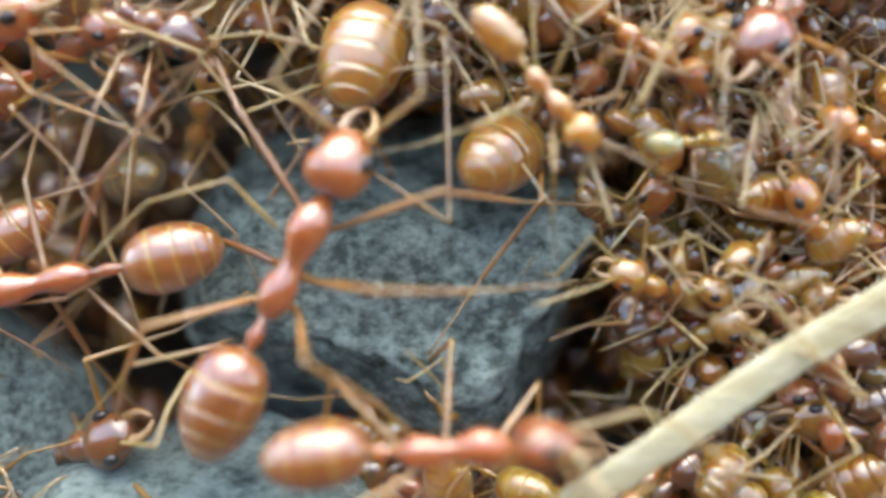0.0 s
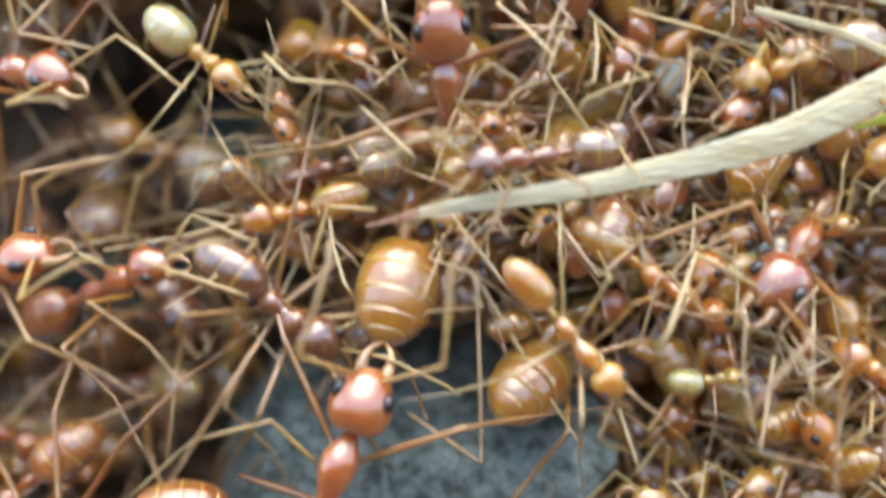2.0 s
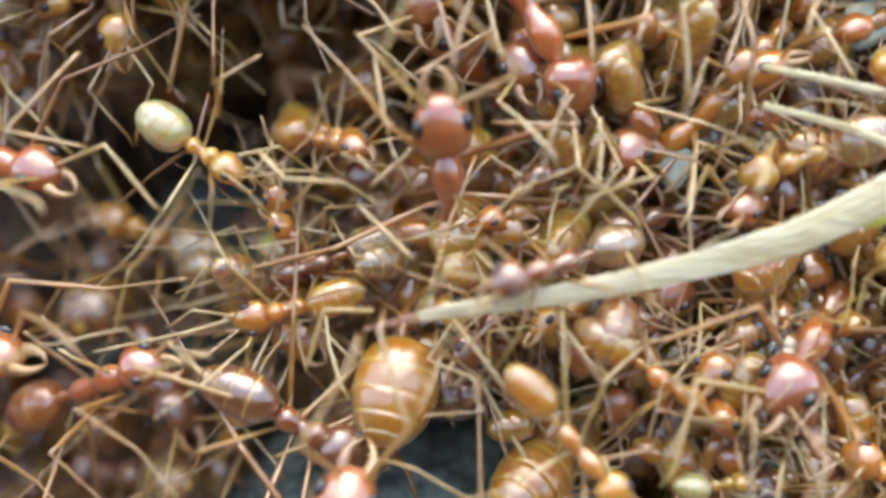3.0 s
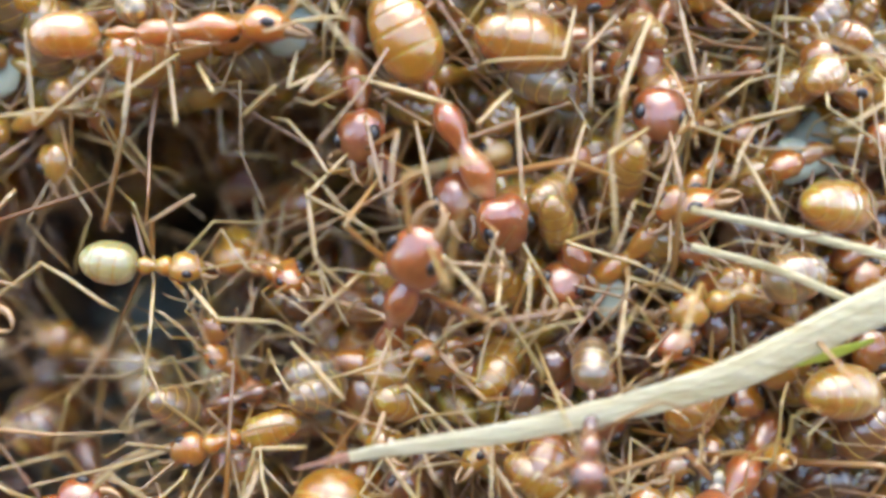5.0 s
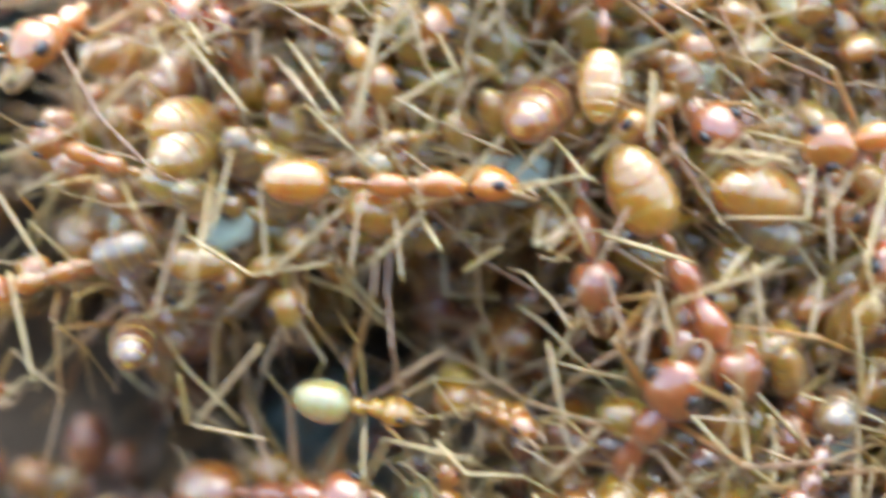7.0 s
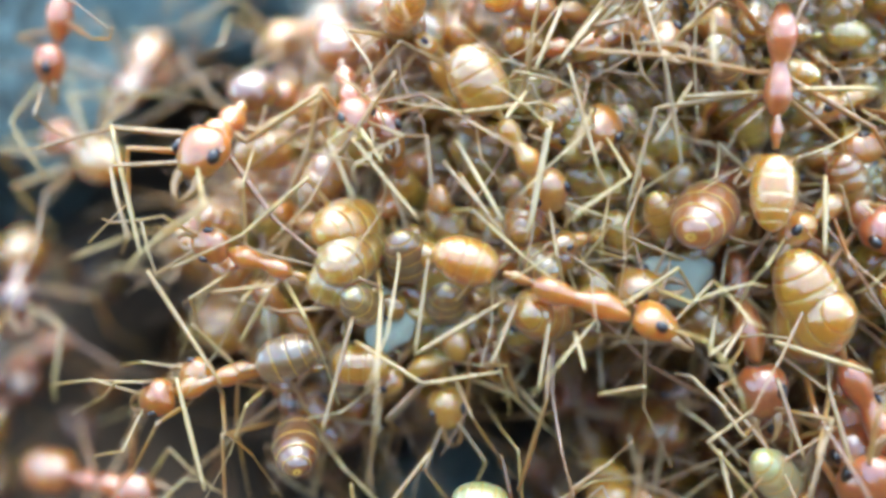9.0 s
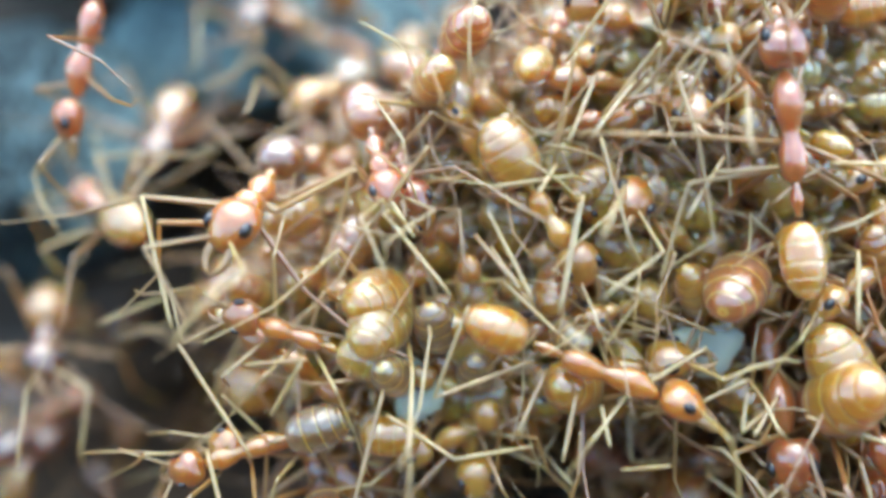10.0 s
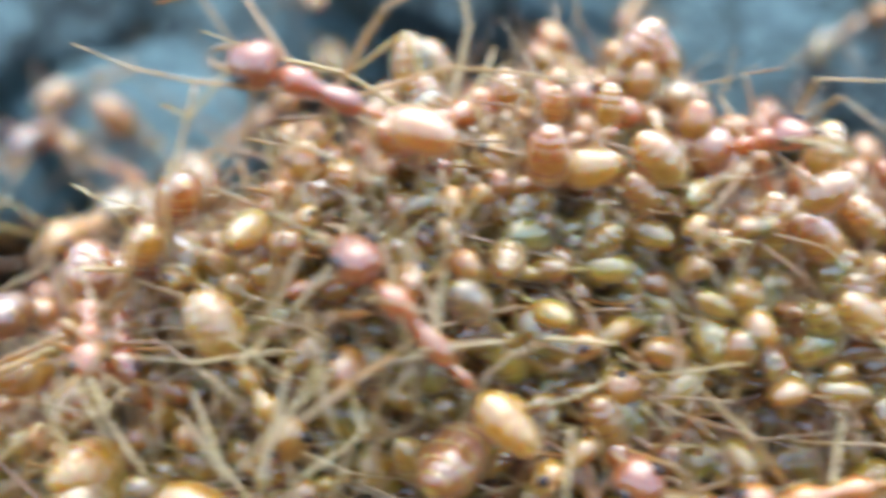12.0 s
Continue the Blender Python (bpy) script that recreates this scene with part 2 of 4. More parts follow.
HEAD = {c: mesh_of("head", head_shape(), [m]) for c, m in BODY.items()}
THORAX = {c: mesh_of("thorax", thorax_shape(), [m]) for c, m in BODY.items()}
PETIOLE = {c: mesh_of("petiole", petiole_shape(), [m]) for c, m in BODY.items()}
ABDOMEN = {}
for c, m in GASTER.items():
    for plump in (0.86, 1.0, 1.12):
        shape, slots = gaster_shape(18, plump)
        ABDOMEN[c, plump] = mesh_of("gaster", shape, [m, SEAM], slots)
LEG_TINT = {"red": LEG_DARK, "amber": LEG, "tan": LEG, "brown": LEG_DARK}
LEGS = {}
for c, m in LEG_TINT.items():
    LEGS[c] = [mesh_of("leg", leg_shape(2.5, 2.1, 2.0, lift, drop, 6, swing), [m])
        for lift, drop, swing in ((0.5, 0.8, 0.15), (0.8, 1.2, -0.1), (0.25, 0.45, 0.3), (0.65, 1.0, -0.3), (0.1, 0.3, 0.0), (0.9, 0.7, 0.2))]
TUCKED = [mesh_of("leg", leg_shape(2.0, 1.7, 1.5, lift, drop, 6, swing), [LEG_DARK])
          for lift, drop, swing in ((-0.4, 0.9, 0.3), (-0.1, 1.3, -0.2), (0.3, 1.6, 0.1), (-0.7, 0.6, -0.4))]
ANTENNAE = [[mesh_of("antenna", antenna_shape(s * a, s * b), [LEG]) for a, b in ((0.5, 0.9), (0.9, 1.3), (0.35, 0.2), (0.7, 1.7))] for s in (1, -1)]
JAWS = [mesh_of("mandible", jaw_shape(s), [JAW]) for s in (1, -1)]
EYEBALL = mesh_of("eye", ball(0.20), [EYE])
SPAN = 5.85
ANTS = []
dice = random.Random(7)


def ant_pose(head, gaster, roll=0.0):
    """The pose of an ant's middle, from where its head and gaster are on the slope."""
    h, g = spot(*head), spot(*gaster)
    x = (h - g).normalized()
    z = (0.80 * OUT + 0.45 * UPHILL)
    z = (z - z.dot(x) * x).normalized()
    y = z.cross(x)
    m = Matrix((x, y, z)).transposed().to_4x4()
    m.translation = (h + g) / 2
    return m @ pose(0, 0, 0, roll), (h - g).length / MM


def ant(colour, head, gaster, size=0.8, roll=None, belly=None, plump=None, turn=None, nod=None, tucked=0.25, tail=1.0, crown=1.0, label="", category="ant"):
    """A worker ant in parts: colour of its body, the places of its head and gaster (u, v, w), its size against 8 mm."""
    roll = dice.uniform(-25, 25) if roll is None else roll
    m, span = ant_pose(head, gaster, roll)
    k = max(0.55, min(1.2, span / (SPAN * size)))
    belly = belly or {"red": "red", "amber": "amber", "tan": "tan", "brown": "brown"}[colour]
    plump = plump or dice.choice((0.86, 1.0, 1.0, 1.12))
    root = new("weaver_ant")
    ANTS.append((root, spot(*head), spot(*gaster)))
    root.matrix_basis = m @ Matrix.Diagonal((size, size, size, 1))
    root.empty_display_size = 0.001
    words = {"red": "rust-red", "amber": "amber-orange", "tan": "pale tan", "brown": "shade-darkened brown"}[colour]
    hue = {"red": "russet", "amber": "amber", "tan": "honey-coloured", "brown": "brown", "green": "pale green", "grey": "greyish"}[belly]
    tagged(root, label or f"{words} weaver ant with a {hue} banded gaster", category, "ants of the heap")
    turn = dice.uniform(-14, 14) if turn is None else turn
    skull = part("head", HEAD[colour], root, pose(SPAN / 2 * k * MM, 0, 0.0001, dice.uniform(-10, 10), dice.uniform(0, 22) if nod is None else nod, turn) @ Matrix.Diagonal((crown, crown, crown, 1)))
    for s in (0, 1):
        y = 0.54 if s == 0 else -0.54
        part("eye", EYEBALL, skull, Matrix.Translation((0.16 * MM, y * MM, 0.20 * MM)) @ Matrix.Diagonal((1.15, 0.75, 0.95, 1)), "black bead eye")
        part("mandible", JAWS[s], skull)
        feeler = ANTENNAE[s][dice.randrange(4)]
        part("antenna", feeler, skull, pose(0.55 * MM, y * 0.45 * MM, 0.14 * MM, dice.uniform(-20, 20), dice.uniform(-35, 15), dice.uniform(-20, 20)))
    part("thorax", THORAX[colour], root, Matrix.Diagonal((k, 1, 1, 1)))
    part("petiole", PETIOLE[colour], root, Matrix.Diagonal((k, 1, 1, 1)))
    part("gaster", ABDOMEN[belly, plump], root, pose(-SPAN / 2 * k * MM, 0, 0, 0, dice.uniform(-8, 14), dice.uniform(-8, 8)) @ Matrix.Diagonal((tail, tail, tail, 1)))
    for s in (1, -1):
        for x, yaw in ((1.45, -44), (0.35, 4), (-0.25, 44)):
            yaw += dice.uniform(-22, 22)
            part("leg", dice.choice(TUCKED) if dice.random() < tucked else dice.choice(LEGS[colour]), root,
                 pose(x * k * MM, 0.16 * s * MM, -0.18 * MM, dice.uniform(-18, 18) * s, 0, yaw if s > 0 else 180 - yaw))
    return root


# ---- the slope ----
CREST_U = [-40, -18, -16.2, -12.9, -10.6, -8.6, -3.0, 0.8, 3.9, 7.0, 12, 40]
CREST_V = [-3, 3.6, 5.2, 8.6, 10.2, 11.8, 14.2, 15.0, 13.0, 11.6, 10.5, 8]
# hollows in the heap: u, v, radius across, radius uphill, depth
HOLLOWS = [(-10.0, -1.2, 6.0, 2.7, 9.0), (-3.9, 1.0, 5.2, 2.3, 10.0), (-9.0, -6.8, 5.0, 3.9, 8.5), (-8.2, -3.8, 3.8, 2.2, 4.5), (-15.5, 0.8, 4.2, 2.8, 6.5), (-1.4, -10.4, 4.2, 3.2, 2.2), (-7.5, -13.5, 5.0, 3.0, 3.5), (2.2, -14.0, 2.5, 1.6, 2.0), (-16.5, -0.8, 5.5, 3.4, 5.0), (-18.0, 9.5, 3.6, 4.5, 5.0), (-17.2, 3.0, 3.2, 2.6, 6.0), (-10.8, -3.0, 4.0, 2.2, 6.0)]


def heap(u, v):
    """How far the heap of ants stands out of the slope, in mm."""
    below = float(np.interp(u, CREST_U, CREST_V)) - v
    reach = 3.2 + 3.0 * min(1.0, max(0.0, (-u - 8.0) / 4.0))
    w = -6.5 * (1 - min(1.0, max(0.0, (below + 1.2) / reach)) ** 0.6)
    for a, b, ra, rb, deep in HOLLOWS:
        d = ((u - a) / ra) ** 2 + ((v - b) / rb) ** 2
        w -= deep * max(0.0, 1 - d) ** 0.6
    return w + 0.6 * noise.noise(Vector((u * 0.22, v * 0.22, 3.1)))


def fullness(u, v):
    """1 where the ants lie thick, less in the hollows and on bare rock."""
    below = float(np.interp(u, CREST_U, CREST_V)) - v
    full = 1.0 if below > 0.2 else 0.02
    for a, b, ra, rb, deep in HOLLOWS:
        if ((u - a) / ra) ** 2 + ((v - b) / rb) ** 2 < 0.9:
            full = min(full, 0.30 if deep < 3 else 0.04)
    if ((u + 1.4) / 4.0) ** 2 + ((v + 10.6) / 3.0) ** 2 < 1.0:
        full = 0.0
    return full


def build_ground():
    """One sheet: the slope close up, an added bank facing it, out of view, that blocks low sky light, level ground from
    there to the horizon.
    """
    steps = [s * 0.7 for s in range(-60, 61)]
    grow = [42.0 * 1.25 ** k for k in range(1, 31)]
    lines = [-g for g in reversed(grow)] + steps + grow
    verts, faces, n = [], [], len(lines)
    for v in lines:
        for u in lines:
            near = abs(u) < 43 and abs(v) < 43
            w = (heap(u, v) if near else -4.0) - 4.2
            if near:
                w += 1.3 * noise.noise(Vector((u * 0.16, v * 0.16, 0))) + 0.5 * noise.noise(Vector((u * 0.6, v * 0.6, 7)))
            inner = max(-36.0, min(36.0, v))
            # the added bank behind the camera, never in view, holds back frontal sky light
            rise = min(1.0, max(0.0, (-v - 52.0) / 50.0))
            lump = 1 + 0.15 * noise.noise(Vector((u * 0.02, v * 0.02, 4)))
            verts.append(spot(u, inner, w) + Vector((0, v - inner, 70.0 * lump * rise * rise * (3 - 2 * rise))) * MM)
    for j in range(n - 1):
        for i in range(n - 1):
            faces.append((j * n + i, j * n + i + 1, (j + 1) * n + i + 1, (j + 1) * n + i))
    me = mesh_of("ground", (np.array(verts), faces), [EARTH], scale=1.0)
    tagged(new("ground", me), "dark brown crumbly earth under the ants", "ground", kind="structure")


def build_rock(u, v, w, size, seed, flat=0.5, spin=0.0, lean=0.12, label="rough blue-grey rock with pale specks", parts=4, stone=None):
    """A broken stone: a ball cut by planes, then roughened at two scales."""
    bm = bmesh.new()
    bmesh.ops.create_icosphere(bm, subdivisions=parts + 1, radius=1.0)
    rng = random.Random(seed)
    cuts = [(Vector((rng.gauss(0, 1), rng.gauss(0, 1), rng.gauss(0, 1))).normalized(), rng.uniform(0.62, 0.88)) for _ in range(11)]
    cuts.append((Vector((0.1, -1, lean)).normalized(), flat))
    off = Vector((seed * 3.7, seed * 1.3, 0))
    for p in bm.verts:
        q = p.co.copy()
        for way, far in cuts:
            over = q.dot(way) - far
            if over > 0:
                q -= way * over * 0.93
        rough = 0.10 * noise.noise(q * 2.2 + off) + 0.045 * noise.noise(q * 6.0 + off) + 0.03 * noise.noise(q * 13.0 + off) + 0.014 * noise.noise(q * 31.0 + off)
        p.co = q * (1 + rough)
    for f in bm.faces:
        f.smooth = True
    me = bpy.data.meshes.new("rock")
    bm.to_mesh(me)
    bm.free()
    me.materials.append(stone or ROCK)
    ob = new("rock", me)
    ob.matrix_basis = Matrix.Translation(spot(u, v, w)) @ TURN.to_4x4() @ pose(0, 0, 0, 0, spin, 0) @ Matrix.Diagonal((size[0] * MM, size[2] * MM, size[1] * MM, 1))
    tagged(ob, label, "rock", "rocks of the slope")


def build_blade(name, points, widths, thick, mats, slot_at, label, lean=0.35):
    """A dry grass blade: a ridged strip with thickness along a bent line; mats change where slot_at says."""
    ridge = [-1.0, -0.78, -0.55, -0.25, 0.0, 0.25, 0.55, 0.78, 1.0]
    lift = [0.0, 0.45, 0.50, 0.75, 0.66, 0.85, 0.62, 0.55, 0.0]
    pts = [Vector(p) for p in points]
    fine, wide = [], []
    for k in range(len(pts) - 1):
        for s in range(6):
            fine.append(pts[k].lerp(pts[k + 1], s / 6))
            wide.append(widths[k] + (widths[k + 1] - widths[k]) * s / 6)
    fine.append(pts[-1])
    wide.append(widths[-1])
    for _ in range(3):
        fine = [fine[0]] + [(fine[i - 1] + 2 * fine[i] + fine[i + 1]) / 4 for i in range(1, len(fine) - 1)] + [fine[-1]]
    verts, faces, slots = [], [], []
    m = 2 * len(ridge) - 2
    for k, p in enumerate(fine):
        way = (fine[min(k + 1, len(fine) - 1)] - fine[max(0, k - 1)]).normalized()
        side = Vector((-way.y, way.x, 0)).normalized()
        wob = 1 + 0.06 * noise.noise(Vector((k * 0.6, 2, 5)))
        ring = [(p + side * r * wide[k] / 2 * wob + Vector((0, 0, lean * r * wide[k] / 2 + thick * z * wide[k])), ) for r, z in zip(ridge, lift)]
        ring += [(p + side * r * wide[k] / 2 * wob * 0.9 + Vector((0, 0, lean * r * wide[k] / 2 - 0.6 * thick * wide[k])), ) for r in reversed(ridge[1:-1])]
        verts += [spot(*v[0]) for v in ring]
    for k in range(len(fine) - 1):
        for s in range(m):
            q = (s + 1) % m
            faces.append((k * m + s, k * m + q, (k + 1) * m + q, (k + 1) * m + s))
            slots.append(max(i for i, a in enumerate(slot_at) if k / (len(fine) - 1) >= a))
    root = new(name)
    root.matrix_basis = Matrix.Translation(spot(*points[len(points) // 2]))
    here = root.matrix_basis.translation
    for i, (title, m_) in enumerate(mats):
        mine = [f for f, s in zip(faces, slots) if s == i]
        if not mine:
            continue
        ids = sorted({k for f in mine for k in f})
        back = {k: q for q, k in enumerate(ids)}
        local = [tuple(back[k] for k in f) for f in mine]
        rings = len(ids) // m
        local += [tuple(reversed(range(m))), tuple(range((rings - 1) * m, rings * m))]
        part(title, mesh_of(title, (np.array([verts[k] - here for k in ids]), local), [m_], smooth=False, scale=1.0), root)
    return tagged(root, label, "straw")


def build_chip(u, v, w, wide, tall, seed, label):
    """A small flake of pale plant matter, thicker in the middle."""
    rng = random.Random(seed)
    n, verts, faces = 14, [], []
    for ring, (r, z) in enumerate(((1.0, 0.0), (0.96, 0.12), (0.6, 0.22), (0.25, 0.18))):
        for k in range(n):
            a = 2 * math.pi * k / n
            q = r * (1 + 0.18 * math.sin(3 * a + seed) + rng.uniform(-0.04, 0.04))
            verts.append((wide / 2 * q * math.cos(a), -z * wide * 0.5, tall / 2 * q * math.sin(a)))
    for ring in range(3):
        for k in range(n):
            faces.append((ring * n + k, ring * n + (k + 1) % n, (ring + 1) * n + (k + 1) % n, (ring + 1) * n + k))
    faces += [tuple(range(3 * n, 4 * n)), tuple(reversed(range(n)))]
    ob = new("leaf_chip", mesh_of("leaf_chip", (np.array(verts), faces), [CHIP]))
    ob.matrix_basis = Matrix.Translation(spot(u, v, w)) @ TURN.to_4x4()
    tagged(ob, label, "leaf chip")


def build_heap_stuff(count):
    """The packed ants deeper in the heap, past counting, in one mesh."""
    rng = random.Random(21)
    gast, _ = gaster_shape(8, 1.0, 2)
    kit = [head_shape(8), thorax_shape(6), petiole_shape(5), gast]
    limbs = [leg_shape(2.0, 1.7, 1.4, a, b, 4, c) for a, b, c in ((-0.3, 0.9, 0.15), (0.2, 1.4, 0.3), (-0.6, 0.5, -0.2), (0.1, 0.8, 0.0))]
    allv, loops, sizes, slots, n = [], [], [], [], 0
    tint = {"red": (0, 4), "amber": (1, 5), "tan": (2, 6), "brown": (3, 7)}

    def add(shape, m, slot):
        nonlocal n
        v, f = shape
        r = np.array(m)
        allv.append(v * MM @ r[:3, :3].T + r[:3, 3])
        for face in f:
            loops.extend([i + n for i in face])
            sizes.append(len(face))
            slots.append(slot)
        n += len(v)

    made = 0
    while made < count:
        u, v = rng.uniform(-23, 14), rng.uniform(-18, 18)
        if rng.random() > fullness(u, v):
            continue
        w = heap(u, v) - (0.2 if v > 7 else 0.6) - 2.7 * rng.random()
        a, tip = rng.uniform(0, 2 * math.pi), rng.uniform(-1.2, 1.2)
        size = rng.uniform(0.42, 0.72) * (0.88 if v > 8.5 else 1.0)
        if min(math.hypot(u + s * 2.9 * size * math.cos(a) + 1.0, v + s * 2.9 * size * math.sin(a) + 11.8) for s in (1, -1)) < 2.4:
            w -= 5.0  # under the bare rock
        if min(fullness(u + s * 3.4 * size * math.cos(a), v + s * 3.4 * size * math.sin(a)) for s in (1, -1)) < 0.5 and v < 7:
            w -= 3.5  # sunk at the rim of a hollow
        head = (u + 2.9 * size * math.cos(a), v + 2.9 * size * math.sin(a), w + tip)
        back = (u - 2.9 * size * math.cos(a), v - 2.9 * size * math.sin(a), w - tip)
        m, _ = ant_pose(head, back, rng.uniform(-60, 60))
        m = m @ Matrix.Diagonal((size, size, size, 1))
        body, tail = tint[rng.choice(("amber", "amber", "tan", "tan" if v > 2 else "brown", "tan" if v > 2 else "red"))]
        add(kit[0], m @ pose(SPAN / 2 * MM, 0, 0, 0, rng.uniform(0, 25), rng.uniform(-15, 15)), body)
        add(kit[1], m, body)
        add(kit[2], m, body)
        add(kit[3], m @ pose(-SPAN / 2 * MM, 0, 0, 0, rng.uniform(-10, 20), 0), tail)
        for s in (1, -1):
            for x, yaw in ((1.45, -44), (0.35, 4), (-0.25, 44)):
                yaw += rng.uniform(-25, 25)
                if rng.random() < (0.15 if v > 7 else 0.4):
                    continue
                add(limbs[rng.randrange(4)], m @ pose(x * MM, 0.16 * s * MM, -0.18 * MM, rng.uniform(-25, 25), 0, yaw if s > 0 else 180 - yaw), 8)
        made += 1
    verts = np.concatenate(allv)
    me = bpy.data.meshes.new("ant_mass")
    me.vertices.add(len(verts))
    me.vertices.foreach_set("co", verts.ravel())
    me.loops.add(len(loops))
    me.loops.foreach_set("vertex_index", loops)
    me.polygons.add(len(sizes))
    me.polygons.foreach_set("loop_start", np.concatenate([[0], np.cumsum(sizes)[:-1]]))
    for m in (BODY["red"], BODY["amber"], BODY["tan"], BODY["brown"], GASTER["red"], GASTER["amber"], GASTER["tan"], GASTER["brown"], LEG_DARK):
        me.materials.append(m)
    me.polygons.foreach_set("material_index", slots)
    me.polygons.foreach_set("use_smooth", [True] * len(sizes))
    me.update(calc_edges=True)
    me.validate()
    tagged(new("ant_mass", me), "tangled mass of packed amber ants deep in the heap", "ants", kind="stuff")


build_ground()
build_rock(-1.76, -10.91, -3.80, (5.4, 4.4, 4.8), 3, 0.62, -8, lean=0.85, parts=5)
build_rock(-6.11, -16.77, -1.60, (5.0, 3.0, 4.2), 5, 0.6, -5, lean=0.7, parts=5)
build_rock(-11.59, -14.41, -2.60, (2.8, 3.2, 3), 8, 0.6, 20)
build_rock(-10.64, -7.37, -10.00, (3, 2, 3), 11, 0.6, 0)
build_rock(-11.86, -6.49, -10.00, (3, 2.2, 3), 12, 0.6, 0)
build_rock(-8.04, -2.90, -10.50, (3, 2, 3), 14, 0.6, 10)
build_rock(-22.20, 9.40, -9.00, (3.5, 4, 4), 15, 0.6, 10, label="teal-grey rock behind the heap", stone=FAR_ROCK)
build_rock(-21.06, 9.83, -9.00, (3.4, 3.4, 4), 17, 0.5, 20, label="teal-grey rock behind the heap", stone=FAR_ROCK)
build_rock(-12.28, 13.61, -10.00, (3.4, 3.2, 4), 18, 0.5, -20, label="teal-grey rock behind the heap", stone=FAR_ROCK)
build_rock(-13.28, 16.28, -12.00, (4.5, 3.2, 4), 19, 0.5, 10, label="teal-grey rock behind the heap", stone=FAR_ROCK)
build_rock(-8.52, 16.83, -11.00, (4.0, 3.2, 4), 20, 0.5, -10, label="teal-grey rock behind the heap", stone=FAR_ROCK)
build_rock(8.52, 17.41, -12.00, (5, 2.5, 4), 22, 0.5, -10, label="teal-grey rock behind the heap", stone=FAR_ROCK)
build_rock(-13.94, 14.64, -11.00, (4, 3, 4), 23, 0.5, 0, label="teal-grey rock behind the heap", stone=FAR_ROCK)
build_rock(-3.31, 21.20, -12.00, (7, 4, 4), 25, 0.5, 0, label="teal-grey rock behind the heap", stone=FAR_ROCK)
build_rock(-20.08, 17.50, -9.50, (5, 4, 4), 31, 0.5, 15, label="teal-grey rock behind the heap", stone=FAR_ROCK)
build_rock(-15.74, 19.10, -10.50, (4.5, 4, 4), 32, 0.5, -15, label="teal-grey rock behind the heap", stone=FAR_ROCK)
build_rock(-4.09, 19.48, -10.50, (5, 3.6, 4), 33, 0.5, 5, label="teal-grey rock behind the heap", stone=FAR_ROCK)
build_rock(1.97, 19.15, -10.50, (5, 3.6, 4), 34, 0.5, -5, label="teal-grey rock behind the heap", stone=FAR_ROCK)
build_rock(-17.98, 12.65, -10.50, (3.4, 2.6, 3), 35, 0.5, 25, label="teal-grey rock behind the heap", stone=FAR_ROCK)
build_rock(5.20, 16.30, -9.50, (4.5, 3.0, 4), 36, 0.5, 12, label="teal-grey rock behind the heap", stone=FAR_ROCK)
build_rock(9.60, 15.20, -9.00, (4.0, 3.4, 4), 37, 0.5, -14, label="teal-grey rock behind the heap", stone=FAR_ROCK)
build_blade("dry_straw", [(-3.17, -5.02, 1.50), (-1.47, -4.63, 1.60), (1.15, -4.28, 1.60), (3.71, -3.71, 1.60), (5.81, -3.13, 1.60), (8.77, -1.64, 1.60), (11.38, -0.62, 1.70)],
            [0.05, 0.30, 0.45, 0.58, 0.74, 0.88, 0.98], 0.1, [("tip", STRAW_TIP), ("shaft", STRAW), ("green_end", STRAW_GREEN)], [0, 0.1, 0.86], "bleached flat straw blade with a reddish tip on the ants")
build_blade("dry_straw", [(1.49, -15.63, 2.00), (3.15, -14.58, 2.00), (4.84, -13.44, 1.90), (6.21, -12.56, 1.80), (7.90, -11.63, 1.70), (11.17, -9.89, 1.50)],
            [0.7, 0.75, 0.8, 0.8, 0.85, 0.9], 0.12, [("shaft", STRAW), ("green_end", STRAW_GREEN)], [0, 0.93], "thick pale yellow straw stalk lying over the ants")
build_blade("dry_stalk", [(5.04, 0.36, 1.40), (6.91, -0.02, 1.40), (8.89, -0.54, 1.30), (11.62, -1.19, 1.20)],
            [0.14, 0.17, 0.18, 0.2], 0.3, [("shaft", STRAW), ("frayed_end", STRAW_TIP)], [0, 0.9], "thin yellow dry grass stalk over the heap")
build_blade("dry_stalk", [(5.10, -0.41, 1.20), (6.97, -0.89, 1.20), (8.96, -1.77, 1.10), (11.13, -2.48, 1.00)],
            [0.16, 0.17, 0.18, 0.2], 0.3, [("shaft", STRAW), ("frayed_end", STRAW_TIP)], [0, 0.9], "thin yellow dry grass stalk over the heap")
build_blade("grass_sliver", [(7.26, -2.94, 1.00), (8.22, -2.64, 1.00), (8.99, -2.38, 1.00)],
            [0.1, 0.25, 0.1], 0.15, [("sliver", STRAW_GREEN)], [0], "short bright green sliver of grass beside the straw")
build_chip(-10.17, 3.46, -0.3, 1.1, 1.5, 2, "pale blue-green leaf chip stuck among the ants")
build_chip(8.44, 1.97, -0.7, 1.6, 1.5, 4, "pale greenish leaf chip stuck among the ants")
build_chip(-3.68, 4.48, -0.2, 1.6, 1.2, 6, "dull grey-green leaf chip stuck among the ants")
build_chip(3.56, -1.54, -0.2, 0.9, 1.0, 7, "pale greenish leaf chip stuck among the ants")
build_chip(7.76, 1.49, -0.2, 1.2, 1.0, 8, "pale greenish leaf chip stuck among the ants")
build_heap_stuff(1750)

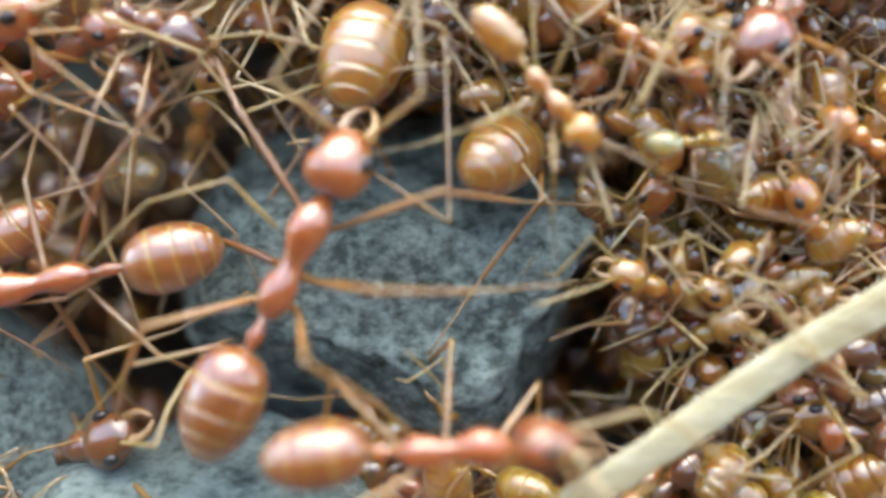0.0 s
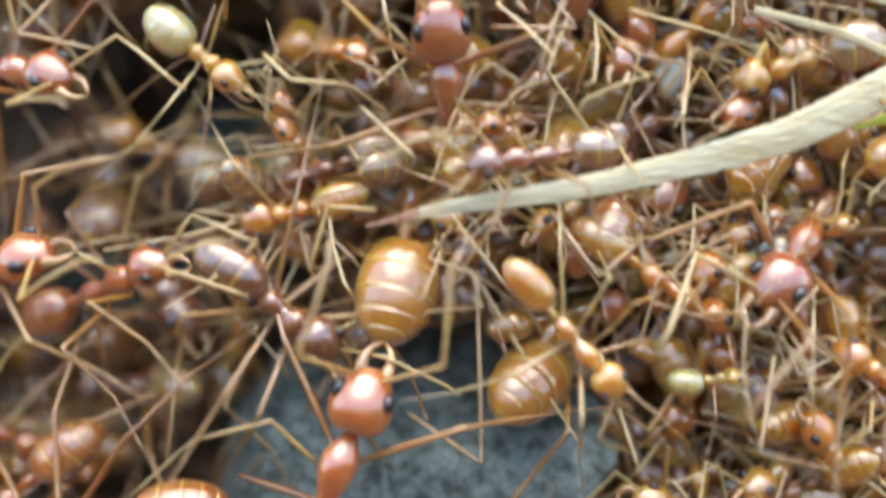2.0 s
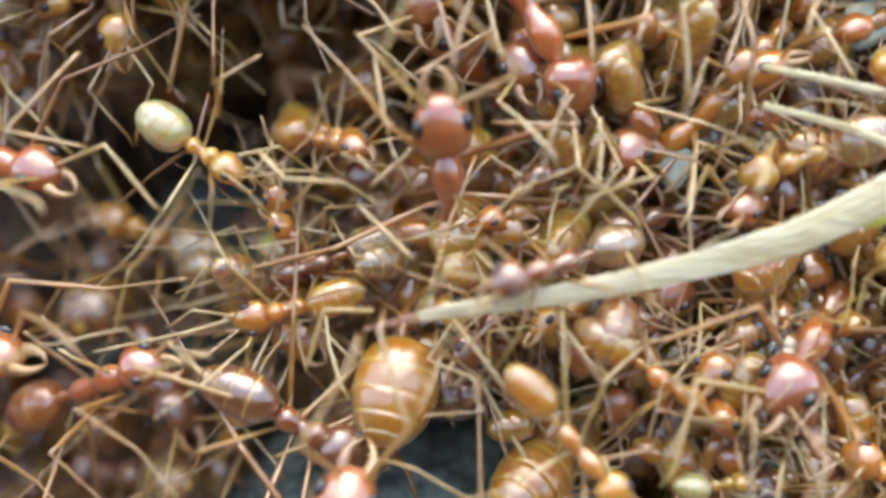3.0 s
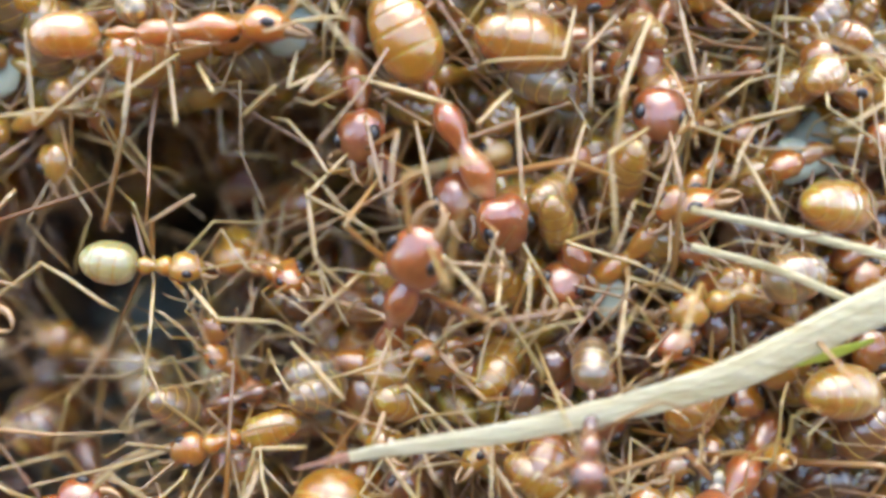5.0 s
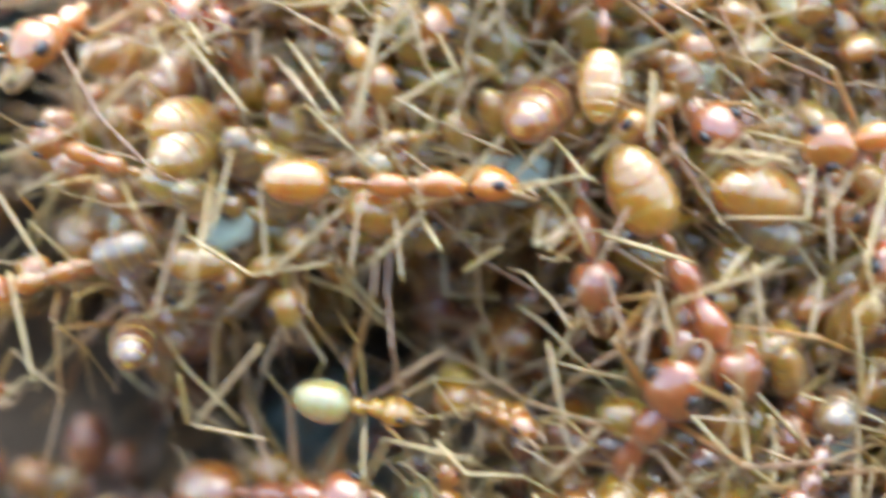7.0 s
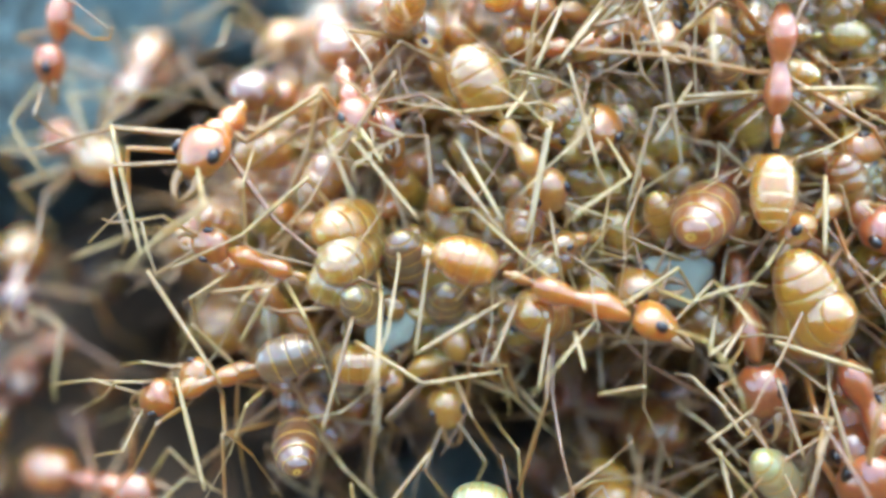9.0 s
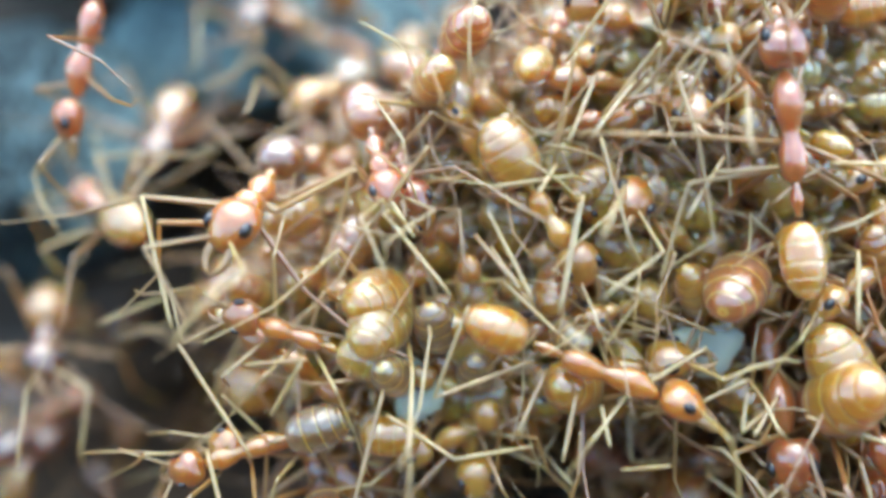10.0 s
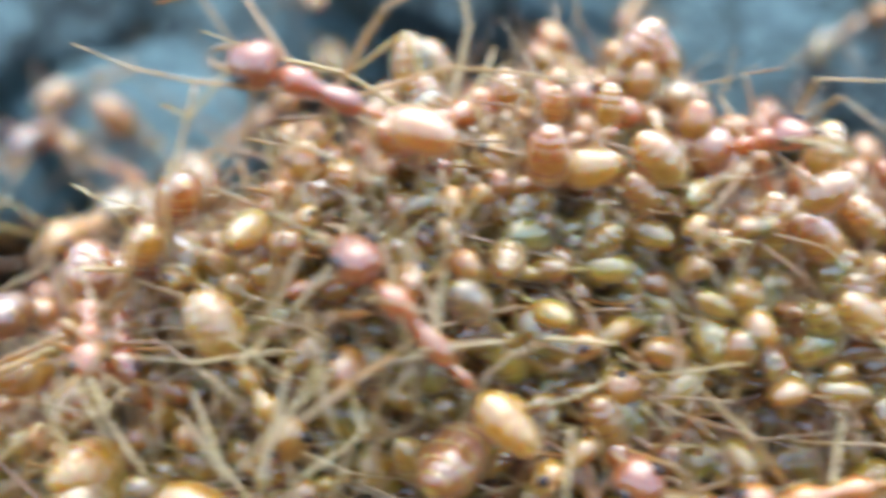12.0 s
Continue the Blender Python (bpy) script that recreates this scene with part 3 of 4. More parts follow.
# ---- ants lying in the heap ----
filler = random.Random(5)
placed = 0
while placed < 215:
    u, v = filler.uniform(-20, 10.5), filler.uniform(-16.5, 16.5)
    if filler.random() > fullness(u, v):
        continue
    w = heap(u, v) - 0.2 - 1.3 * filler.random()
    a, tip, size = filler.uniform(0, 2 * math.pi), filler.uniform(-1.0, 1.0), filler.choice((0.45, 0.5, 0.55, 0.6, 0.65, 0.75)) * (0.88 if v > 8.5 else 1.0)
    du, dv = 2.8 * size * math.cos(a), 2.8 * size * math.sin(a)
    if min(fullness(u + du, v + dv), fullness(u - du, v - dv)) < 0.5 and filler.random() < 0.85:
        continue
    if max(abs(u - du + 0.6), abs(v - dv + 12.2)) < 1.3:
        w -= 5.0  # under the bare rock
    ant(filler.choice(("amber", "amber", "amber", "tan", "tan", "tan" if v > 2 else "red", "tan" if v > 2 else "brown")), (u + du, v + dv, w + tip), (u - du, v - dv, w - tip), size,
        roll=filler.uniform(-50, 50), tucked=0.88, belly=filler.choice((None, None, None, "tan", "grey", "amber")))
    placed += 1

# ---- ants that stand out ----
crossing_ant = ant("red", (-2.68, -8.90, 1.50), (-5.03, -13.71, 1.50), 1.0, roll=0, turn=4)
edge_of_rock_ant = ant("red", (-11.20, -11.53, 0.50), (-6.40, -10.70, 0.50), 0.87, roll=-35)
low_ant = ant("red", (1.42, -13.09, 2.60), (-2.83, -14.05, 2.60), 0.85, roll=-30)
rock_ant = ant("tan", (1.89, -8.27, 1.80), (0.22, -6.24, 1.80), 0.55, roll=10, belly='amber')
ant("red", (2.74, -6.24, -2.92), (0.34, -8.51, 0.00), 1.0, belly='amber', roll=20)
ant("amber", (-1.99, -1.56, -2.62), (-2.59, -6.45, 0.30), 1.0, belly='amber', plump=1.12, roll=0)
wandering_ant = ant("brown", (-6.19, -6.29, 0.60), (-8.50, -5.21, 0.60), 0.75, roll=10)
ant("amber", (4.32, -7.01, 0.80), (1.88, -5.30, 0.80), 0.6, roll=-40)
big_headed_ant = ant("red", (5.64, -6.26, 1.00), (8.49, -2.93, -1.78), 0.95, roll=0)
ant("amber", (7.42, -7.90, 0.30), (9.08, -8.92, 0.30), 0.6)
ant("brown", (4.83, -8.33, -0.80), (3.31, -10.58, -2.85), 0.7)
ant("brown", (3.60, -11.24, -2.26), (2.40, -9.63, -0.80), 0.5)
ant("tan", (5.40, -10.76, 0.20), (7.71, -9.82, -1.55), 0.6, belly='tan')
ant("tan", (5.21, -12.14, 0.00), (3.62, -13.03, -1.75), 0.6)
ant("tan", (7.25, -11.56, -0.30), (5.52, -11.50, -2.05), 0.6)
ant("tan", (-0.81, -13.96, -0.60), (0.67, -15.53, -2.06), 0.5)
ant("amber", (6.81, -12.41, 0.80), (8.47, -14.57, -1.25), 0.7, roll=0)
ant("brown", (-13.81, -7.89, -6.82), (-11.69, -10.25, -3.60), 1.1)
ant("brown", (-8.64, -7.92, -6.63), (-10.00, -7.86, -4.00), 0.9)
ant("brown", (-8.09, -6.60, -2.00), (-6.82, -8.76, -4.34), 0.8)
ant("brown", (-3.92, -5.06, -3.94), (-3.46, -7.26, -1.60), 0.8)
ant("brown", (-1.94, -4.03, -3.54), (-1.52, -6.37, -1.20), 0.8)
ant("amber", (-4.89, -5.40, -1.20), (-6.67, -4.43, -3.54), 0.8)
left_ant = ant("red", (-10.11, -5.79, 0.80), (-13.90, -7.86, -1.83), 0.9)
ant("amber", (0.63, -0.05, -2.64), (-1.17, -2.90, -0.30), 0.8)
ant("amber", (2.40, -0.78, -2.49), (1.10, -3.10, -0.30), 0.75)
ant("red", (-4.45, -3.76, -0.80), (-5.57, -3.35, -2.55), 0.6, belly='green')
ant("brown", (-2.62, -7.04, -3.89), (-1.31, -6.64, -1.40), 0.85)
ant("red", (3.52, -4.34, -0.50), (5.68, -3.53, -2.55), 0.7, belly='tan')
ant("amber", (6.55, -9.46, 0.60), (8.32, -11.95, -1.30), 0.65, roll=0)
ant("tan", (4.83, -11.45, 0.20), (6.65, -12.74, -1.41), 0.55)
ant("brown", (-7.96, -14.59, 0.00), (-11.02, -15.53, -2.63), 0.9)
ant("brown", (-7.79, -7.11, -1.60), (-9.84, -3.94, -3.94), 0.8)
ant("tan", (8.44, -7.98, -0.20), (8.18, -9.47, -1.95), 0.6, belly='green')
ant("tan", (3.01, -11.10, 0.30), (5.30, -12.05, -1.45), 0.6)
ant("tan", (-9.41, -2.66, -2.50), (-7.48, -3.35, -2.50), 0.7, belly='grey')
head_up_ant = ant("red", (-1.60, -0.90, 1.40), (-1.20, -4.53, -1.17), 0.88, roll=0, turn=0, crown=1.06)
pale_ant = ant("tan", (-6.05, -0.77, 0.60), (-7.39, -0.68, 0.60), 0.52, roll=0, belly='green', plump=1.12)
banded_ant = ant("red", (1.19, 0.11, 0.60), (-0.94, 4.13, 0.60), 0.88, belly='amber', roll=0)
peering_ant = ant("red", (-1.87, 2.02, 0.30), (-2.44, 6.83, -1.88), 0.82, roll=25)
ant("amber", (5.92, 2.96, -2.13), (1.63, 4.02, 0.50), 0.9, belly='amber', plump=1.0, roll=-30)
orange_ant = ant("amber", (-3.83, 4.20, 1.20), (-8.05, 4.03, 1.20), 0.72, roll=-35, plump=1.12, tail=0.82)
ant("amber", (-4.97, 3.59, -1.75), (-6.75, 3.69, 0.30), 0.7, belly='amber')
ant("red", (4.54, 2.42, 0.60), (4.26, 6.82, -1.89), 0.85, roll=0)
ant("tan", (2.92, -0.42, -1.89), (3.85, 1.22, 0.30), 0.75, belly='tan', plump=0.86)
ant("tan", (3.27, -1.99, -1.45), (2.38, 0.11, 0.30), 0.6, belly='tan', plump=0.86)
ant("amber", (4.86, 0.47, 0.50), (6.91, 2.41, -1.25), 0.6)
ant("amber", (13.08, 0.80, -2.43), (8.49, 0.48, 0.20), 0.9, belly='tan', roll=-20)
ant("amber", (8.10, 3.68, 0.30), (7.23, 5.39, -1.45), 0.6)
ant("tan", (8.74, 2.95, 0.20), (10.67, 1.72, -1.85), 0.7, belly='grey')
visitor_ant = ant("red", (-9.04, -0.68, 0.60), (-12.71, 0.12, -1.74), 0.8, roll=0)
straw_ant = ant("brown", (2.75, -4.53, 2.30), (3.00, -2.37, 0.69), 0.55, belly='grey', roll=0)
ant("red", (4.86, -2.51, 0.50), (6.59, -1.98, -1.31), 0.62, belly='amber')
ant("tan", (5.17, -1.77, 0.60), (7.45, -1.06, 0.60), 0.6, belly='grey', roll=-20)
ant("brown", (-5.64, -4.13, -0.30), (-3.09, -3.26, -0.30), 0.5, belly='grey')
ant("amber", (-0.16, -3.01, -0.10), (-1.75, -3.93, -1.85), 0.6, belly='grey')
ant("amber", (5.83, -5.78, 0.30), (6.26, -4.30, -1.45), 0.6)
ant("amber", (-5.14, -2.82, 0.00), (-4.22, -3.82, -1.32), 0.45)
ant("amber", (-5.65, -4.84, 0.20), (-3.86, -4.40, 0.20), 0.55, roll=-30)
ant("tan", (-1.40, -4.77, -0.10), (-2.84, -4.23, -1.85), 0.6, belly='grey')
ant("amber", (5.06, -5.22, 0.10), (6.61, -4.66, -1.65), 0.6)
ant("amber", (-3.47, -1.13, 0.10), (-5.03, -0.65, -1.36), 0.5)
ant("amber", (-5.19, -2.26, 0.00), (-5.03, -3.87, -1.32), 0.45)
ant("tan", (-1.60, -2.89, -1.85), (-2.88, -3.59, -0.10), 0.6, belly='grey')
ant("tan", (-4.54, -4.59, -1.65), (-5.99, -3.93, 0.10), 0.6, belly='grey')
ant("amber", (0.31, -3.76, -2.25), (-1.06, -3.74, -0.20), 0.7)
ant("amber", (-9.99, 6.31, -2.09), (-10.99, 5.00, 0.40), 0.85, belly='tan')
ant("tan", (-10.01, 3.64, -1.25), (-10.71, 3.93, 0.50), 0.6, belly='grey')
ant("tan", (-7.97, 5.81, -0.96), (-6.78, 4.79, 0.50), 0.5, belly='grey')
ant("red", (0.77, 5.48, 0.50), (-0.51, 7.18, -1.84), 0.8)
ant("amber", (3.05, 5.04, 1.00), (7.01, 5.82, 1.00), 0.78, roll=-20)
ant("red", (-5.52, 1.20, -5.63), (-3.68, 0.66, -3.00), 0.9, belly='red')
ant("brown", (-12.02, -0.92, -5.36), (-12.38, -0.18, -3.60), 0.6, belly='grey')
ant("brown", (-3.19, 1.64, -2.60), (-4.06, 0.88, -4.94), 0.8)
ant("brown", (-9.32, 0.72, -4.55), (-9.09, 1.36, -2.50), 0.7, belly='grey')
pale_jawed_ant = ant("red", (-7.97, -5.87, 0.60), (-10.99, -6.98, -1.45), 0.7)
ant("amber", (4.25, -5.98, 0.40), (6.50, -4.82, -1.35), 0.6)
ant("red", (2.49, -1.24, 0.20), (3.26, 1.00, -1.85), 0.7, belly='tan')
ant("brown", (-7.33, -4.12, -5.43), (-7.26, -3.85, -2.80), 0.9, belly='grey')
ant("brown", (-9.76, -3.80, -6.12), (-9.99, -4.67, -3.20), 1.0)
ant("red", (5.93, -1.56, -0.30), (8.40, -0.46, -2.93), 0.9)
ant("red", (0.20, 0.64, 0.00), (0.40, 3.00, -2.34), 0.8)
ant("amber", (-3.52, -1.02, -0.40), (-4.95, -0.29, -1.86), 0.5)
ant("tan", (-6.01, -6.57, -1.00), (-7.18, -8.96, -3.05), 0.7, belly='grey')
ant("amber", (-12.02, 1.27, -1.60), (-14.65, 3.20, -3.94), 0.8)
ant("brown", (-10.76, -9.03, -4.34), (-8.04, -8.78, -2.00), 0.8, belly='grey')
ant("tan", (4.52, -8.30, 0.90), (3.85, -8.36, 0.90), 0.33, belly='green', plump=1.12)
ant("tan", (7.14, -5.02, 0.40), (6.92, -5.32, -1.06), 0.5, belly='grey')
ant("amber", (5.73, -4.78, 0.30), (5.97, -4.68, -0.87), 0.4, belly='grey')
watching_ant = ant("amber", (-14.04, 7.13, 1.20), (-13.36, 8.82, -1.29), 0.85, roll=0, turn=-12, nod=28, belly='brown', tail=0.72)
ant("red", (-10.82, 7.97, 0.80), (-11.41, 9.91, -1.01), 0.62)
ant("tan", (-2.71, 3.92, -1.65), (-4.03, 5.80, 0.10), 0.6, belly='tan', plump=0.86)
ant("amber", (-14.37, 2.33, 0.20), (-10.73, 2.54, 0.20), 0.55)
ant("red", (-16.22, -0.64, -1.60), (-19.02, -0.54, -3.65), 0.7)
folded_ant = ant("tan", (-6.67, 6.39, 0.80), (-8.19, 8.77, 0.80), 0.66, belly='tan', plump=1.12, roll=0)
ant("red", (-10.23, 7.79, 0.30), (-10.99, 9.71, -1.45), 0.6)
ant("amber", (-10.11, 7.36, 0.20), (-9.72, 6.50, -1.26), 0.5)
small_ant = ant("amber", (-13.96, 5.18, 0.60), (-11.22, 4.26, 0.60), 0.58, belly='tan', roll=-20)
ant("amber", (-9.13, 6.75, -1.99), (-11.08, 5.59, 0.20), 0.75, belly='amber', plump=1.12, roll=-20)
ant("brown", (-9.39, 3.13, -1.41), (-9.74, 4.97, 0.20), 0.55, belly='grey')
ant("brown", (-9.00, 2.57, -1.66), (-8.86, 3.91, -0.20), 0.5, belly='grey')
ant("amber", (-15.18, 1.84, 0.40), (-12.33, 2.74, 0.40), 0.6, belly='grey', roll=-20)
ant("brown", (-12.80, 2.54, -1.99), (-12.17, 0.75, 0.20), 0.75, belly='brown')
ant("brown", (-19.65, 3.84, -3.20), (-20.33, 5.12, -5.39), 0.75, belly='tan')
ant("tan", (-6.29, 5.24, 0.60), (-4.87, 5.57, -0.63), 0.42, belly='green', plump=1.12)
climbing_ant = ant("red", (-3.32, 11.11, 1.20), (-1.88, 6.76, 1.20), 0.8, belly='amber', roll=0, tail=0.85)
ant("red", (-1.66, 7.83, -2.09), (-3.18, 5.86, 0.40), 0.85, belly='red')
round_ant = ant("red", (-1.76, 3.11, -1.73), (-0.95, 3.54, 0.90), 0.9, belly='amber', plump=1.12, roll=-30)
emerging_ant = ant("tan", (0.19, -1.48, -0.85), (-1.89, 0.34, 1.20), 0.7, belly='green', plump=0.86, roll=0)
ant("red", (-1.68, 1.33, -0.60), (0.98, -0.50, -3.09), 0.85)
ant("amber", (-4.17, 9.69, 0.40), (-5.09, 10.90, -1.79), 0.75)
ant("amber", (-5.45, 7.78, 0.30), (-4.13, 9.03, -1.89), 0.75)
ant("amber", (-6.35, 7.63, 0.00), (-5.10, 7.13, -1.75), 0.6)
ant("red", (-10.21, 10.65, -1.85), (-9.11, 11.48, 0.20), 0.7)
ant("amber", (-10.41, 9.83, -1.45), (-9.80, 10.44, 0.30), 0.6, belly='tan')
ant("amber", (-6.84, 11.97, -1.55), (-7.63, 10.77, 0.20), 0.6, belly='tan')
ant("amber", (-2.53, 13.64, -1.84), (-4.24, 12.89, 0.50), 0.8, belly='amber')
crest_ant = ant("red", (-6.88, 14.48, 1.80), (-3.48, 13.07, 1.80), 0.74, belly='amber', roll=-20, tail=0.78)
ant("red", (-2.56, 11.51, -1.45), (-4.14, 12.73, 0.30), 0.6, belly='red')
ant("red", (3.91, 12.82, 0.60), (2.52, 12.61, -1.15), 0.6)
# an amber worker given the darkened brown, for shade among the rocks
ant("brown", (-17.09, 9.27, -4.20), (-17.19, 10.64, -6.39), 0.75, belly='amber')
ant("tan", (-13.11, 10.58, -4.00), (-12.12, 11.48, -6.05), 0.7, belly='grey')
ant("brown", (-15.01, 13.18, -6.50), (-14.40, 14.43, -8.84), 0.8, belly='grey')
edge_ant = ant("red", (-18.67, 9.99, -1.50), (-17.83, 14.33, -1.50), 0.7, roll=60)
ant("amber", (-19.10, 8.09, -4.55), (-17.40, 7.32, -2.50), 0.7, belly='tan')


# ---- outstretched legs ----
WALKERS = {crossing_ant, edge_of_rock_ant, low_ant, wandering_ant, left_ant, head_up_ant, pale_ant, visitor_ant, straw_ant, pale_jawed_ant, climbing_ant, round_ant, emerging_ant, crest_ant, edge_ant}


def stretch_leg(*joints):
    """Bend one leg of the ant that lies nearest: hip, knee and foot, as places on the slope."""
    pts = [spot(*p) for p in joints]

    def gap(entry):
        _, h, g = entry
        t = max(0.25, min(0.7, (pts[0] - g).dot(h - g) / (h - g).length_squared))
        return (g.lerp(h, t) - pts[0]).length
    owner = min((e for e in ANTS if e[0] not in WALKERS), key=gap)[0]
    spare = [o for o in owner.children if o.name.startswith("leg") and not o.data.name.startswith("long")]
    if spare:
        bpy.data.objects.remove(spare[-1])
    line, radii = [], []
    for k in range(len(pts) - 1):
        thick = (0.054, 0.043, 0.030)[k] * MM
        for s, r in ((0.0, 0.9), (0.12, 1.0), (0.5, 1.12), (0.9, 0.82)):
            line.append(pts[k].lerp(pts[k + 1], s))
            radii.append(thick * r)
    line.append(pts[-1])
    radii.append(radii[-1] * 0.7)
    back = owner.matrix_basis.inverted()
    size = owner.matrix_basis.to_scale().x
    shape = tube([back @ p for p in line], [r / size for r in radii], 6)
    part("leg", mesh_of("long_leg", shape, [LEG], scale=1.0), owner)


stretch_leg((-5.41, -1.29, 1.0), (-4.77, -1.92, 1.5), (-3.57, -1.99, 1.3), (-2.79, -2.49, 0.9))
stretch_leg((-6.25, -0.57, 1.0), (-6.15, 0.11, 1.5), (-5.29, 0.67, 1.3))
stretch_leg((-6.98, 3.64, 1.0), (-8.52, 2.01, 1.5), (-8.81, 4.04, 1.3))
stretch_leg((-5.9, 3.5, 1.0), (-5.63, 2.07, 1.5))
stretch_leg((-5.3, 3.44, 1.0), (-4.86, 2.77, 1.5))
stretch_leg((-2.43, 3.56, 1.0), (-3.08, 2.77, 1.5))
stretch_leg((-0.69, 2.24, 1.0), (-0.32, 0.48, 1.5))
stretch_leg((-1.83, 3.14, 1.0), (0.09, 2.53, 1.5))
stretch_leg((3.02, 4.81, 1.0), (2.95, 2.36, 1.5))
stretch_leg((2.9, 2.24, 1.0), (2.46, 0.84, 1.5))
stretch_leg((5.04, 2.36, 1.0), (4.24, 0.25, 1.5))
stretch_leg((1.34, 2.9, 1.0), (0.61, 2.12, 1.5))
stretch_leg((6.18, 1.64, 1.0), (6.92, 0.08, 1.5))
stretch_leg((1.46, 2.54, 1.0), (1.55, 0.48, 1.5))
stretch_leg((-4.34, 2.36, 1.0), (-3.55, 2.94, 1.5))
stretch_leg((-4.63, 10.55, 1.0), (-4.25, 9.02, 1.5), (-3.86, 6.9, 1.3), (-4.99, 6.15, 0.9))
stretch_leg((-8.62, 7.35, 1.0), (-7.56, 5.59, 1.5))
stretch_leg((-6.69, 3.67, 1.0), (-6.74, 2.17, 1.5))
stretch_leg((-14.64, 2.34, 1.0), (-13.92, 0.03, 1.5))
stretch_leg((-10.85, 3.67, 1.0), (-11.46, 1.22, 1.5))
stretch_leg((-16.06, 7.78, 1.0), (-15.28, 4.98, 1.5))
stretch_leg((-15.27, 4.64, 1.0), (-13.59, 2.28, 1.5))
stretch_leg((-1.99, 8.49, 1.0), (-3.9, 8.31, 1.5))
stretch_leg((-1.33, 8.55, 1.0), (0.19, 8.48, 1.5))
stretch_leg((-10.79, 3.13, 1.0), (-9.33, 2.28, 1.5), (-7.67, 2.52, 1.3))
stretch_leg((-5.48, 10.31, 1.0), (-6.5, 9.02, 1.5))
stretch_leg((-6.32, 10.43, 1.0), (-6.97, 8.9, 1.5))
stretch_leg((-1.76, 2.35, 1.0), (-1.32, 0.64, 1.5))
stretch_leg((-7.29, -0.06, 1.0), (-6.74, 1.93, 1.5), (-6.66, 2.86, 1.3))
stretch_leg((-2.6, 3.31, 1.0), (-3.32, 2.88, 1.5), (-3.15, 3.69, 1.3))
stretch_leg((-7.17, 8.5, 1.0), (-7.62, 7.84, 1.5))
stretch_leg((-0.82, -5.98, 1.0), (-0.75, -10.02, 1.5), (-2.33, -8.97, 1.3))
stretch_leg((-1.48, -4.64, 1.0), (-0.17, -6.36, 1.5), (0.85, -6.7, 1.3))
stretch_leg((-5.75, -6.52, 1.0), (-7.99, -5.72, 1.5))
stretch_leg((-3.31, -2.44, 1.0), (-2.13, -3.59, 1.5))
stretch_leg((-3.0, -4.66, 1.0), (-3.98, -4.6, 1.5), (-4.37, -5.85, 1.3))
stretch_leg((0.71, -4.64, 1.0), (1.73, -6.1, 1.5), (2.6, -5.38, 1.3))
stretch_leg((-4.29, -10.1, 1.0), (-5.18, -9.12, 1.5), (-6.9, -9.57, 1.3), (-8.34, -10.85, 0.9))
stretch_leg((5.06, -7.32, 1.0), (2.8, -6.63, 1.5))
stretch_leg((-1.84, -0.98, 1.0), (-3.03, -2.09, 1.5))
stretch_leg((-0.5, -0.72, 1.0), (1.29, -0.85, 1.5), (0.87, -0.27, 1.3))
stretch_leg((5.54, -7.81, 1.0), (5.1, -9.78, 1.5))
stretch_leg((4.09, -6.96, 1.0), (3.15, -5.98, 1.5))
stretch_leg((1.79, -7.68, 1.0), (2.55, -10.14, 1.5))
stretch_leg((7.23, -7.93, 1.0), (6.34, -8.6, 1.5))
stretch_leg((4.7, -6.47, 1.0), (4.93, -7.29, 1.5))
stretch_leg((-10.67, 7.22, 1.0), (-9.41, 5.7, 1.5))
stretch_leg((-6.22, 9.09, 1.0), (-5.65, 6.8, 1.5), (-5.39, 6.34, 1.3))
stretch_leg((-6.59, 7.85, 1.0), (-7.1, 5.46, 1.5))
stretch_leg((-11.17, 7.09, 1.0), (-9.9, 8.85, 1.5))
stretch_leg((-13.88, 4.17, 1.0), (-12.43, 4.35, 1.5))
stretch_leg((-13.26, 3.12, 1.0), (-12.55, 4.29, 1.5))
stretch_leg((-9.16, 0.79, 1.0), (-10.53, -0.91, 1.5), (-8.9, -1.25, 1.3))
stretch_leg((-10.76, -0.95, 1.0), (-10.84, 0.18, 1.5))
stretch_leg((-2.99, 0.82, 1.0), (-2.73, -0.69, 1.5), (-2.07, -1.34, 1.3))
stretch_leg((-8.57, 6.73, 1.0), (-7.95, 5.82, 1.5))
stretch_leg((-2.14, 8.48, 1.0), (-4.45, 8.08, 1.5), (-5.02, 5.97, 1.3))
stretch_leg((-8.58, 13.78, 1.0), (-9.05, 11.35, 1.5), (-9.04, 10.2, 1.3))
stretch_leg((-4.89, 11.53, 1.0), (-4.75, 13.11, 1.5))
stretch_leg((-6.91, 13.07, 1.0), (-5.56, 13.05, 1.5))
stretch_leg((-5.83, 9.87, 1.0), (-4.97, 9.97, 1.5))
stretch_leg((-3.58, 8.69, 1.0), (-4.5, 7.3, 1.5))
stretch_leg((-6.65, 7.85, 1.0), (-7.16, 5.31, 1.5))
stretch_leg((-10.93, 8.06, 1.0), (-10.19, 6.92, 1.5))
stretch_leg((-8.91, 7.0, 1.0), (-7.74, 5.54, 1.5))
stretch_leg((-0.73, 6.69, 1.0), (-0.9, 5.0, 1.5))

sheaf = random.Random(31)
for _ in range(16):
    u, v = sheaf.uniform(-7.6, -3.2), sheaf.uniform(8.4, 11.6)
    a, far = sheaf.gauss(1.05, 0.35), sheaf.uniform(1.1, 2.0)
    stretch_leg((u, v, 0.6), (u + far * math.cos(a), v + far * math.sin(a), 1.1))


